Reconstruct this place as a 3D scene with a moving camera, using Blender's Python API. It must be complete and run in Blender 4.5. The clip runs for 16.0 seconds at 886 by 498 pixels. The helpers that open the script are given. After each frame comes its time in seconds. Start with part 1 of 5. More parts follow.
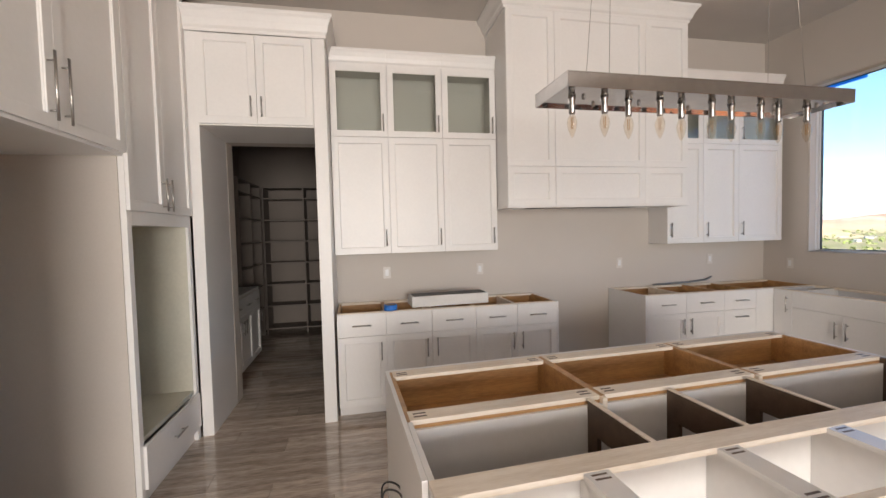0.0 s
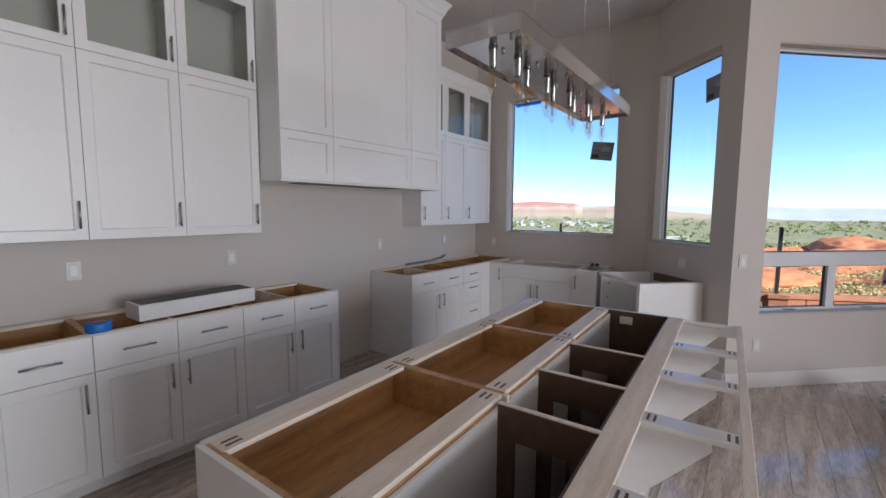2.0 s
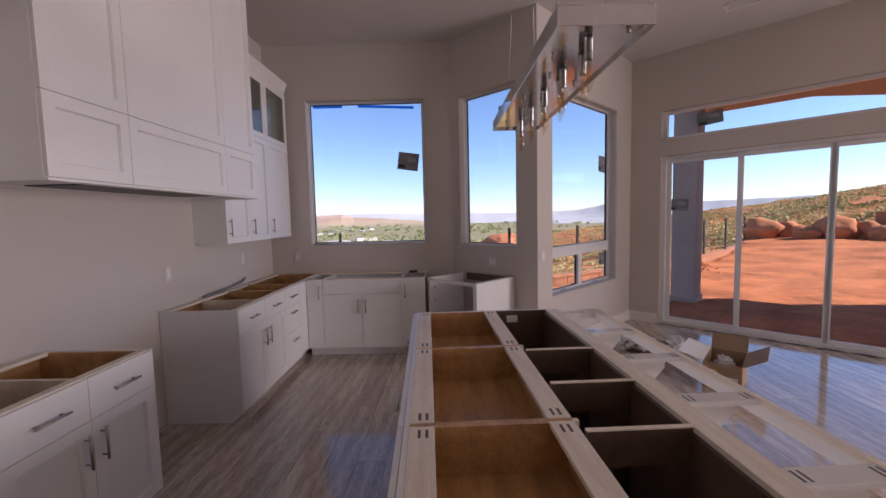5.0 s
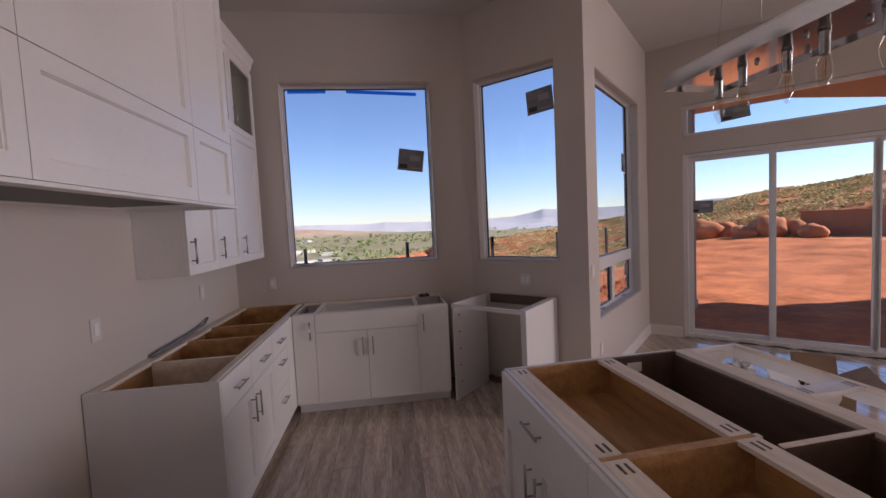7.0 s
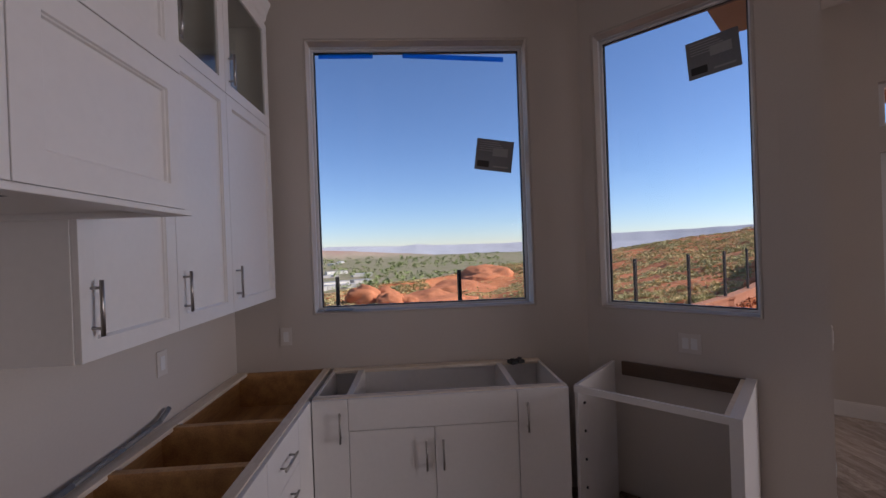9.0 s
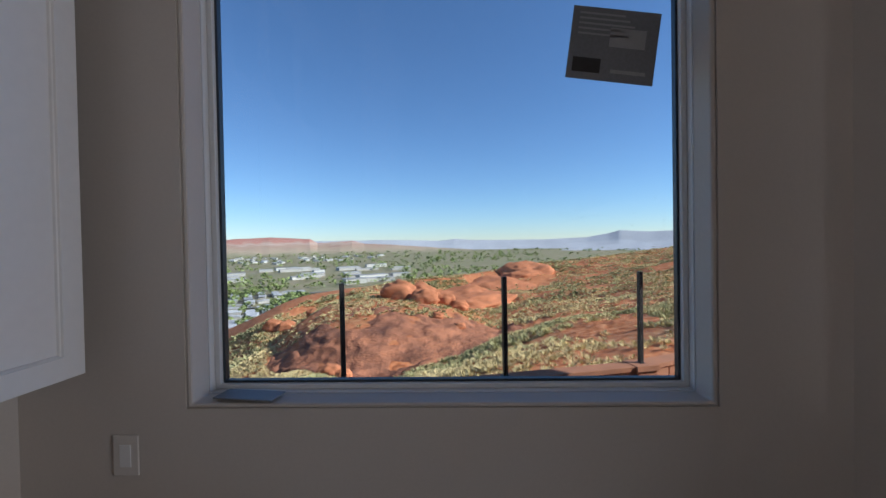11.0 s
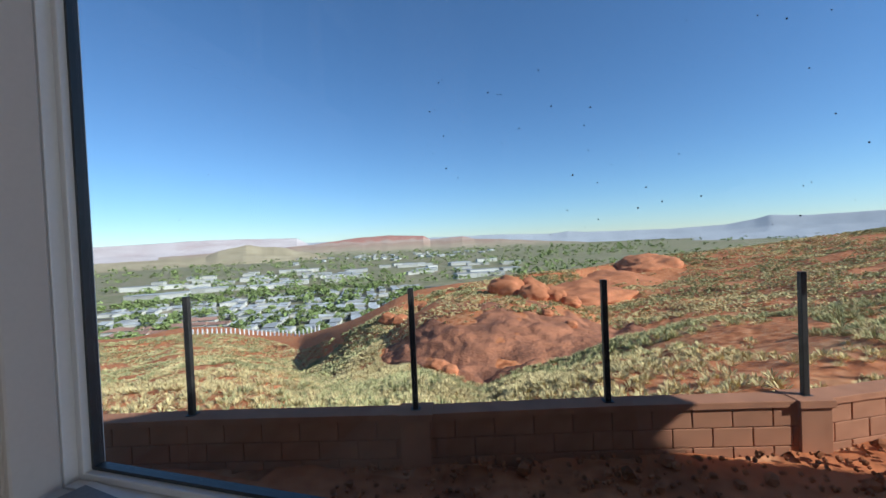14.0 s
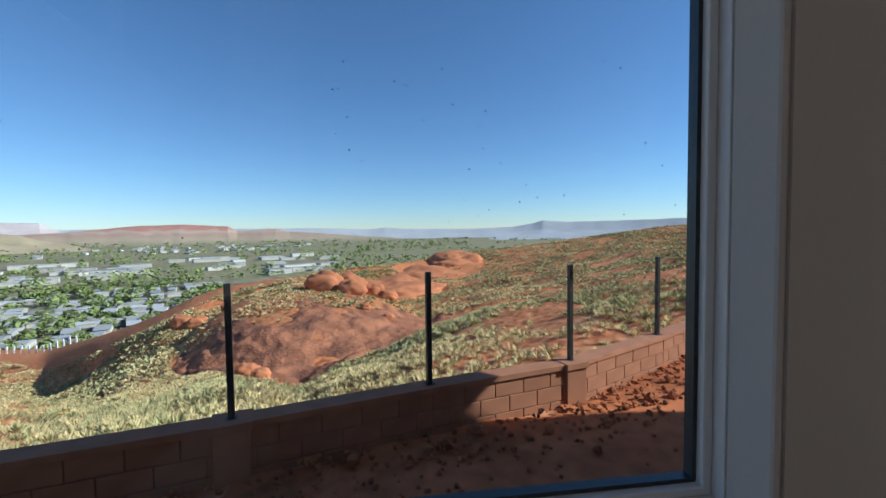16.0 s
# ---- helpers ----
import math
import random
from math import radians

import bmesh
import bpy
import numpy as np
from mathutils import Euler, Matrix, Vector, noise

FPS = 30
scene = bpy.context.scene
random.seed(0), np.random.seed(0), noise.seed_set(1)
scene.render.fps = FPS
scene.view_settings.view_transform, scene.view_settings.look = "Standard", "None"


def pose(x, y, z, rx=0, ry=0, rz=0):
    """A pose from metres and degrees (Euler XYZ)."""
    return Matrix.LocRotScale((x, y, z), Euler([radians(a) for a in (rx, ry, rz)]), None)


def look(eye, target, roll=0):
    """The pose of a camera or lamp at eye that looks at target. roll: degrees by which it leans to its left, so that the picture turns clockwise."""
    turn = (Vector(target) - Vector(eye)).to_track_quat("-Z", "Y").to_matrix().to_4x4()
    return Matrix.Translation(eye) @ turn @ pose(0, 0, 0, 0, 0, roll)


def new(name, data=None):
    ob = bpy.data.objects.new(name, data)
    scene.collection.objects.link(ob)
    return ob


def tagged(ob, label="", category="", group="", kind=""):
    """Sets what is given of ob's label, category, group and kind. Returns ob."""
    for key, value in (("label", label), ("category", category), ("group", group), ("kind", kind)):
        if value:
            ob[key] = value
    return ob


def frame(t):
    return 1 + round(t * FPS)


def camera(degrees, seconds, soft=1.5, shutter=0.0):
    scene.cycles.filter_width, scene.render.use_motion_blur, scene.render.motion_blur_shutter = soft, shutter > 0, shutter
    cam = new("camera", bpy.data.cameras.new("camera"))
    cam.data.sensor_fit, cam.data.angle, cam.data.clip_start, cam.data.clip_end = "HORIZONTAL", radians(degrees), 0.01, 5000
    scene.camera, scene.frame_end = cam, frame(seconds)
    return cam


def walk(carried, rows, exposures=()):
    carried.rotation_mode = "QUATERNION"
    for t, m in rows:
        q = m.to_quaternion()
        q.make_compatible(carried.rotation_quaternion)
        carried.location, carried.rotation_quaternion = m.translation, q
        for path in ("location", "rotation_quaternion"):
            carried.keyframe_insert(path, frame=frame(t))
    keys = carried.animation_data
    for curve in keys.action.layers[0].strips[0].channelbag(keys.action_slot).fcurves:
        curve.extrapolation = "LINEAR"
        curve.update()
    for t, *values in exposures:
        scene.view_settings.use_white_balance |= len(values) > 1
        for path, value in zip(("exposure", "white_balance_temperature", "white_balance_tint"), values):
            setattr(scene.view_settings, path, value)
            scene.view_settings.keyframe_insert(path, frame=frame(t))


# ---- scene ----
cam = camera(94.3, 16.0)
FL, CEIL = -0.045, 3.76


def eye(ex, ey, ez, tx, ty, tz, roll):
    return look((ex, ey, ez), (tx, ty, tz), roll)


PATH = [
    (0.0, eye(0.417, 0.71, 1.57, 0.808, 2.67, 1.484, -1.4)),
    (0.5, eye(0.242, 0.898, 1.56, 1.035, 2.73, 1.433, -0.6)),
    (1.0, eye(0.103, 1.066, 1.577, 1.219, 2.719, 1.419, -0.3)),
    (1.5, eye(0.108, 1.32, 1.573, 1.453, 2.791, 1.41, -0.5)),
    (2.0, eye(0.055, 1.5, 1.563, 1.632, 2.716, 1.372, 0.3)),
    (2.5, eye(-0.07, 1.692, 1.572, 1.681, 2.629, 1.34, 0.4)),
    (3.0, eye(-0.078, 1.85, 1.56, 1.775, 2.564, 1.326, 0.3)),
    (3.5, eye(-0.07, 2.023, 1.563, 1.853, 2.528, 1.352, 0.1)),
    (4.0, eye(-0.094, 2.257, 1.578, 1.873, 2.557, 1.385, 0.0)),
    (4.5, eye(-0.08, 2.45, 1.575, 1.907, 2.603, 1.401, -0.6)),
    (7.0, eye(1.023, 3.426, 1.619, 3.002, 3.168, 1.495, -2.8)),
    (7.5, eye(1.352, 3.567, 1.63, 3.34, 3.382, 1.518, -3.0)),
    (8.0, eye(1.742, 3.623, 1.618, 3.735, 3.485, 1.534, -2.6)),
    (8.5, eye(2.131, 3.66, 1.632, 4.127, 3.538, 1.585, -2.1)),
    (9.0, eye(2.532, 3.712, 1.658, 4.528, 3.596, 1.651, -2.1)),
    (11.5, pose(4.496, 3.602, 1.708, 88.568, 1.41, -85.252)),
    (12.0, pose(4.731, 3.549, 1.716, 88.033, 2.403, -81.736)),
    (12.5, pose(4.827, 3.463, 1.732, 87.922, 3.431, -77.591)),
    (13.0, pose(4.846, 3.397, 1.733, 88.248, 3.729, -73.636)),
    (13.5, pose(4.861, 3.376, 1.733, 88.551, 3.341, -71.88)),
    (14.0, pose(4.848, 3.37, 1.738, 88.929, 2.545, -72.762)),
    (14.5, pose(4.84, 3.4, 1.741, 88.969, 1.788, -75.669)),
    (15.0, pose(4.822, 3.44, 1.739, 88.874, 1.152, -80.35)),
    (15.5, pose(4.818, 3.498, 1.734, 88.348, 0.75, -87.492)),
    (16.0, pose(4.814, 3.497, 1.725, 87.526, 0.677, -97.635)),
]
EXPOSURES = [(0.0, 1.85, 6500, 10), (1.0, 1.7, 6300, 10), (2.0, 1.3, 5600, 10), (2.5, 1.17, 5450, 11), (3.5, 1.12, 5750, 18), (4.5, 1.1, 6150, 26), (7.0, 0.88, 6350, 28), (8.0, 0.68, 6400, 28), (9.0, 0.5, 6050, 24), (11.5, 0.47, 5550, 8), (16.0, 0.36, 5480, 5)]
walk(cam, PATH, EXPOSURES)

# ---- world and sun ----
SUN_DIR = Vector((0.13, 0.90, -0.54)).normalized()   # the way the light travels
world = bpy.data.worlds.new("world")
scene.world = world
world.use_nodes = True
wn = world.node_tree.nodes
sky = wn.new("ShaderNodeTexSky")
sky.sky_type = "NISHITA"
sky.sun_disc = False
sky.sun_elevation = math.asin(-SUN_DIR.z)
sky.sun_rotation = math.atan2(-SUN_DIR.x, -SUN_DIR.y)
sky.altitude = 800
sky.air_density, sky.dust_density, sky.ozone_density = 1.0, 0.1, 4.5
wn["Background"].inputs[1].default_value = 0.098
world.node_tree.links.new(sky.outputs[0], wn["Background"].inputs[0])
sun = bpy.data.lights.new("sun", "SUN")
sun.energy, sun.angle, sun.color = 5.0, radians(0.5), (1.0, 0.93, 0.82)
sun_ob = new("sun", sun)
sun_ob.matrix_world = look((0, 0, 30), Vector((0, 0, 30)) + SUN_DIR)
# fill lamp added to brighten the room, in an assumed, unseen opening behind the walk
for wx, wy, tx, ty, width in ((0.75, -6.05, 0.75, 0.0, 3.4),):
    li = bpy.data.lights.new("unseen_window_fill", "AREA")
    li.shape, li.size, li.size_y, li.energy, li.color = "RECTANGLE", width, 2.4, 166.0, (1.0, 0.95, 0.90)
    lo = new("unseen_window_fill", li)
    lo.matrix_world = look((wx, wy, 1.45), (tx, ty, 1.45))


# ---- materials ----
def mat(name, base, rough=0.5, metal=0.0, var=0.06, scale=3.0, fine=60.0, bump=0.0, second=None, stretch=(1, 1, 1),
        island=0.0, coat=0.0, obj_random=0.0, spec=0.5):
    """A plain surface with variation at two scales, and bump."""
    m = bpy.data.materials.new(name)
    m.use_nodes = True
    nt = m.node_tree
    n, l = nt.nodes, nt.links
    b = n["Principled BSDF"]
    b.inputs["Metallic"].default_value = metal
    b.inputs["Coat Weight"].default_value = coat
    b.inputs["Specular IOR Level"].default_value = spec
    co = n.new("ShaderNodeTexCoord")
    mp = n.new("ShaderNodeMapping")
    mp.inputs["Scale"].default_value = stretch
    l.new(co.outputs["Object"], mp.inputs["Vector"])
    big, small = n.new("ShaderNodeTexNoise"), n.new("ShaderNodeTexNoise")
    big.inputs["Scale"].default_value, small.inputs["Scale"].default_value = scale, fine
    big.inputs["Detail"].default_value = small.inputs["Detail"].default_value = 4
    l.new(mp.outputs[0], big.inputs["Vector"])
    l.new(mp.outputs[0], small.inputs["Vector"])
    mixv = n.new("ShaderNodeMath")
    mixv.operation = "MULTIPLY_ADD"
    mixv.inputs[1].default_value = 0.4
    l.new(small.outputs[0], mixv.inputs[0])
    half = n.new("ShaderNodeMath")
    half.operation = "MULTIPLY"
    half.inputs[1].default_value = 0.6
    l.new(big.outputs[0], half.inputs[0])
    l.new(half.outputs[0], mixv.inputs[2])
    ramp = n.new("ShaderNodeValToRGB")
    c0 = second if second else tuple(v * (1 - 2 * var) for v in base)
    ramp.color_ramp.elements[0].color = (*c0, 1)
    ramp.color_ramp.elements[1].color = (*(tuple(min(1, v * (1 + var)) for v in base)), 1)
    ramp.color_ramp.elements[0].position, ramp.color_ramp.elements[1].position = 0.35, 0.62
    l.new(mixv.outputs[0], ramp.inputs[0])
    out = ramp.outputs[0]
    if island or obj_random:
        src = n.new("ShaderNodeNewGeometry").outputs["Random Per Island"] if island else n.new("ShaderNodeObjectInfo").outputs["Random"]
        amount = island or obj_random
        rng = n.new("ShaderNodeMapRange")
        rng.inputs[3].default_value, rng.inputs[4].default_value = 1 - amount, 1 + amount * 0.6
        l.new(src, rng.inputs[0])
        mul = n.new("ShaderNodeMix")
        mul.data_type, mul.blend_type = "RGBA", "MULTIPLY"
        mul.inputs[0].default_value = 1
        l.new(out, mul.inputs[6])
        l.new(rng.outputs[0], mul.inputs[7])
        out = mul.outputs[2]
    l.new(out, b.inputs["Base Color"])
    rr = n.new("ShaderNodeMapRange")
    rr.inputs[3].default_value, rr.inputs[4].default_value = max(0.02, rough - 0.08), min(1, rough + 0.08)
    l.new(mixv.outputs[0], rr.inputs[0])
    l.new(rr.outputs[0], b.inputs["Roughness"])
    if bump:
        bp = n.new("ShaderNodeBump")
        bp.inputs["Strength"].default_value = min(1, bump)
        bp.inputs["Distance"].default_value = 0.01 * max(1, bump)
        l.new(mixv.outputs[0], bp.inputs["Height"])
        l.new(bp.outputs[0], b.inputs["Normal"])
    return m


M = {}
M["wall"] = mat("wall_paint", (0.56, 0.51, 0.46), 0.7, var=0.02, scale=1.2, fine=90, bump=0.05)
M["ceiling"] = mat("ceiling_paint", (0.60, 0.56, 0.52), 0.85, var=0.02, fine=70, bump=0.08)
# wall paint darkened: the pantry's shade is put into the colour
M["pantry"] = mat("pantry_paint_shaded", (0.24, 0.20, 0.17), 0.7, var=0.03)
M["plate"] = mat("plate_plastic", (0.64, 0.60, 0.56), 0.4, var=0.02)
M["cabinet"] = mat("cabinet_paint", (0.78, 0.76, 0.74), 0.38, var=0.015, scale=2, fine=40, bump=0.02)
M["trim"] = mat("trim_paint", (0.76, 0.73, 0.70), 0.45, var=0.02, fine=50)
M["vinyl"] = mat("white_vinyl", (0.74, 0.74, 0.74), 0.35, var=0.02, fine=80)
M["ply"] = mat("birch_plywood", (0.52, 0.30, 0.125), 0.42, var=0.12, scale=2, fine=18, stretch=(1, 8, 8), second=(0.34, 0.18, 0.075))
M["pine"] = mat("pine_edge", (0.76, 0.68, 0.58), 0.55, var=0.10, scale=3, fine=25, stretch=(1, 9, 9), second=(0.68, 0.575, 0.455))
M["white_board"] = mat("white_melamine", (0.76, 0.74, 0.72), 0.10, var=0.02, fine=30)
M["brown"] = mat("brown_board", (0.10, 0.062, 0.040), 0.4, var=0.15, scale=3, fine=30, stretch=(1, 8, 8))
M["nickel"] = mat("brushed_nickel", (0.42, 0.40, 0.38), 0.32, 1.0, var=0.08, fine=200)
M["chrome"] = mat("chrome", (0.72, 0.72, 0.73), 0.10, 1.0, var=0.05, scale=5, fine=30)
M["black"] = mat("black_plastic", (0.02, 0.02, 0.022), 0.45, var=0.2)
M["gasket"] = mat("dark_gasket", (0.035, 0.045, 0.055), 0.4, var=0.2)
M["label"] = mat("grey_sticker", (0.20, 0.21, 0.23), 0.5, var=0.1, fine=100)
M["paper"] = mat("white_paper", (0.72, 0.70, 0.67), 0.7, var=0.04, fine=50)
M["blue"] = mat("blue_tape", (0.02, 0.16, 0.55), 0.5, var=0.1)
M["cardboard"] = mat("cardboard", (0.33, 0.22, 0.14), 0.8, var=0.1, scale=4, fine=80, bump=0.1)
M["yellow"] = mat("yellow_label", (0.75, 0.60, 0.05), 0.5)
M["bag"] = mat("plastic_bag", (0.70, 0.70, 0.70), 0.25, var=0.15, scale=14, fine=60, bump=0.6)
M["cable"] = mat("black_cable", (0.03, 0.03, 0.03), 0.5)
M["niche"] = mat("raw_niche_board", (0.58, 0.56, 0.47), 0.6, var=0.04, fine=40)
M["dirt"] = mat("red_dirt", (0.46, 0.155, 0.06), 0.95, var=0.25, scale=0.9, fine=6, bump=6.0, second=(0.26, 0.085, 0.034), spec=0.1)
M["rock"] = mat("red_sandstone", (0.38, 0.155, 0.08), 0.9, var=0.2, scale=0.5, fine=5.0, bump=22.0, second=(0.13, 0.06, 0.04), stretch=(1, 1, 2.2), spec=0.1)
M["boulder"] = mat("pale_red_boulder", (0.50, 0.19, 0.088), 0.9, var=0.2, scale=0.8, fine=8, bump=1.0, spec=0.1)
M["rubble"] = mat("red_rubble", (0.36, 0.13, 0.055), 0.95, var=0.25, scale=6, fine=30, island=0.35, spec=0.1)
M["block"] = mat("tan_block", (0.37, 0.165, 0.09), 0.9, var=0.10, scale=4, fine=90, bump=0.2, obj_random=0.08, spec=0.2)
M["mortar"] = mat("mortar", (0.27, 0.135, 0.088), 0.95, var=0.1, fine=60, spec=0.1)
M["steel"] = mat("dark_steel_post", (0.035, 0.032, 0.030), 0.5, 0.3, var=0.2)
M["straw"] = mat("dry_bunch_grass", (0.64, 0.51, 0.25), 0.95, var=0.2, scale=0.25, fine=6, island=0.25, second=(0.44, 0.34, 0.16), spec=0.1)
M["sage"] = mat("sagebrush", (0.43, 0.39, 0.18), 0.95, var=0.2, scale=0.25, fine=6, island=0.25, second=(0.26, 0.24, 0.105), spec=0.1)
M["leaf"] = mat("town_foliage", (0.27, 0.32, 0.11), 0.9, var=0.3, scale=0.2, fine=2, island=0.4, spec=0.1)
M["stucco"] = mat("grey_stucco", (0.46, 0.42, 0.39), 0.9, var=0.06, scale=2, fine=60, bump=0.3)
M["soffit"] = mat("brown_soffit", (0.36, 0.26, 0.21), 0.8, var=0.06, fine=30)
M["roof"] = mat("town_roof", (0.42, 0.41, 0.40), 0.8, var=0.1, scale=0.3, fine=2, obj_random=0.4)
M["clay_roof"] = mat("clay_roof", (0.40, 0.22, 0.15), 0.8, var=0.15, scale=0.3, fine=2, obj_random=0.2)
M["housewall"] = mat("town_wall", (0.62, 0.58, 0.50), 0.8, var=0.1, scale=0.3, fine=2, obj_random=0.3)
M["asphalt"] = mat("asphalt", (0.12, 0.115, 0.11), 0.9, var=0.1, scale=0.2, fine=3)
M["window_dark"] = mat("dark_window", (0.06, 0.07, 0.08), 0.2, var=0.1)
# pantry shelf colour, darkened to hold the shade of the dim room
M["shelf_shaded"] = mat("shaded_pantry_shelf", (0.20, 0.165, 0.14), 0.6, var=0.04)


def floor_material():
    m = mat("wood_look_tile", (0.50, 0.42, 0.35), 0.11, var=0.3, scale=2.2, fine=14, stretch=(0.9, 7, 1), second=(0.27, 0.215, 0.175), obj_random=0.22, bump=0.03, coat=0.4)
    return m


M["floor"] = floor_material()
M["grout"] = mat("grout", (0.22, 0.20, 0.18), 0.9, var=0.1)


def glass_material(name, tint, gloss=0.5):
    m = bpy.data.materials.new(name)
    m.use_nodes = True
    n, l = m.node_tree.nodes, m.node_tree.links
    n.remove(n["Principled BSDF"])
    tr, gl, mx, fr = n.new("ShaderNodeBsdfTransparent"), n.new("ShaderNodeBsdfGlossy"), n.new("ShaderNodeMixShader"), n.new("ShaderNodeLayerWeight")
    tr.inputs[0].default_value = (*tint, 1)
    gl.inputs["Roughness"].default_value = 0.02
    fr.inputs[0].default_value = 0.5
    half = n.new("ShaderNodeMath")
    half.operation = "MULTIPLY_ADD"
    half.inputs[1].default_value, half.inputs[2].default_value = gloss, 0.04 * gloss
    steep = n.new("ShaderNodeMath")
    steep.operation = "POWER"
    steep.inputs[1].default_value = 5
    l.new(fr.outputs["Facing"], steep.inputs[0])
    l.new(steep.outputs[0], half.inputs[0])
    l.new(half.outputs[0], mx.inputs[0])
    l.new(tr.outputs[0], mx.inputs[1])
    l.new(gl.outputs[0], mx.inputs[2])
    l.new(mx.outputs[0], n["Material Output"].inputs[0])
    return m


M["glass"] = glass_material("window_glass", (0.96, 0.98, 0.98))
M["frost"] = glass_material("cabinet_glass", (0.75, 0.76, 0.72), 1.0)
M["bulb"] = glass_material("bulb_glass", (0.96, 0.92, 0.86), 1.0)


def tape_material():
    m = bpy.data.materials.new("thin_blue_tape")
    m.use_nodes = True
    n, l = m.node_tree.nodes, m.node_tree.links
    n.remove(n["Principled BSDF"])
    tr, tl, mx = n.new("ShaderNodeBsdfTransparent"), n.new("ShaderNodeBsdfTranslucent"), n.new("ShaderNodeMixShader")
    tr.inputs[0].default_value, tl.inputs[0].default_value = (0.16, 0.50, 0.90, 1), (0.10, 0.40, 0.85, 1)
    l.new(tr.outputs[0], mx.inputs[1])
    l.new(tl.outputs[0], mx.inputs[2])
    l.new(mx.outputs[0], n["Material Output"].inputs[0])
    return m


M["tape_thin"] = tape_material()


def valley_material():
    """Hillside, cliffs, green valley floor and banded mesas, told apart by height and noise."""
    m = bpy.data.materials.new("desert_ground")
    m.use_nodes = True
    n, l = m.node_tree.nodes, m.node_tree.links
    b = n["Principled BSDF"]
    b.inputs["Roughness"].default_value = 0.95
    b.inputs["Specular IOR Level"].default_value = 0.1
    co = n.new("ShaderNodeTexCoord")
    sep = n.new("ShaderNodeSeparateXYZ")
    l.new(co.outputs["Object"], sep.inputs[0])

    def noise_node(scale, detail=5):
        t = n.new("ShaderNodeTexNoise")
        t.inputs["Scale"].default_value, t.inputs["Detail"].default_value = scale, detail
        l.new(co.outputs["Object"], t.inputs["Vector"])
        return t.outputs[0]

    def ramp(fac, *stops):
        r = n.new("ShaderNodeValToRGB")
        while len(r.color_ramp.elements) < len(stops):
            r.color_ramp.elements.new(0.5)
        for e, (p, c) in zip(r.color_ramp.elements, stops):
            e.position, e.color = p, (*c, 1)
        l.new(fac, r.inputs[0])
        return r.outputs[0]

    def mix(fac, a, c):
        x = n.new("ShaderNodeMix")
        x.data_type = "RGBA"
        l.new(fac, x.inputs[0])
        l.new(a, x.inputs[6])
        l.new(c, x.inputs[7])
        return x.outputs[2]

    def between(value, lo, hi):
        r = n.new("ShaderNodeMapRange")
        r.inputs[1].default_value, r.inputs[2].default_value = lo, hi
        l.new(value, r.inputs[0])
        return r.outputs[0]

    soil = ramp(noise_node(2.6, 9), (0.36, (0.28, 0.092, 0.038)), (0.5, (0.50, 0.18, 0.072)), (0.68, (0.58, 0.27, 0.13)))
    dry = ramp(noise_node(3.0), (0.35, (0.28, 0.20, 0.085)), (0.65, (0.46, 0.36, 0.18)))
    hill = mix(between(noise_node(0.22), 0.60, 0.85), soil, dry)
    green = ramp(noise_node(0.010), (0.36, (0.20, 0.185, 0.09)), (0.5, (0.29, 0.235, 0.14)), (0.62, (0.30, 0.23, 0.15)))
    patch = ramp(noise_node(0.05), (0.42, (0.15, 0.18, 0.07)), (0.6, (0.31, 0.26, 0.18)))
    half = n.new("ShaderNodeMix")
    half.data_type = "RGBA"
    half.inputs[0].default_value = 0.5
    l.new(green, half.inputs[6])
    l.new(patch, half.inputs[7])
    wave = n.new("ShaderNodeTexWave")
    wave.bands_direction = "Z"
    wave.inputs["Scale"].default_value, wave.inputs["Distortion"].default_value = 0.02, 6
    l.new(co.outputs["Object"], wave.inputs["Vector"])
    mesa = ramp(wave.outputs[0], (0.2, (0.30, 0.21, 0.16)), (0.6, (0.34, 0.17, 0.115)), (0.9, (0.38, 0.29, 0.24)))
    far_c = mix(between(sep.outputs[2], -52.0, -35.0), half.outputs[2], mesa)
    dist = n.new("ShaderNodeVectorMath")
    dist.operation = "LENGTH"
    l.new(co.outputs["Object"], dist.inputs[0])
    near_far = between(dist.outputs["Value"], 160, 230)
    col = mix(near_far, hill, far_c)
    l.new(col, b.inputs["Base Color"])
    bp = n.new("ShaderNodeBump")
    bp.inputs["Strength"].default_value, bp.inputs["Distance"].default_value = 0.7, 0.15
    l.new(noise_node(2.0, 8), bp.inputs["Height"])
    l.new(bp.outputs[0], b.inputs["Normal"])
    return m


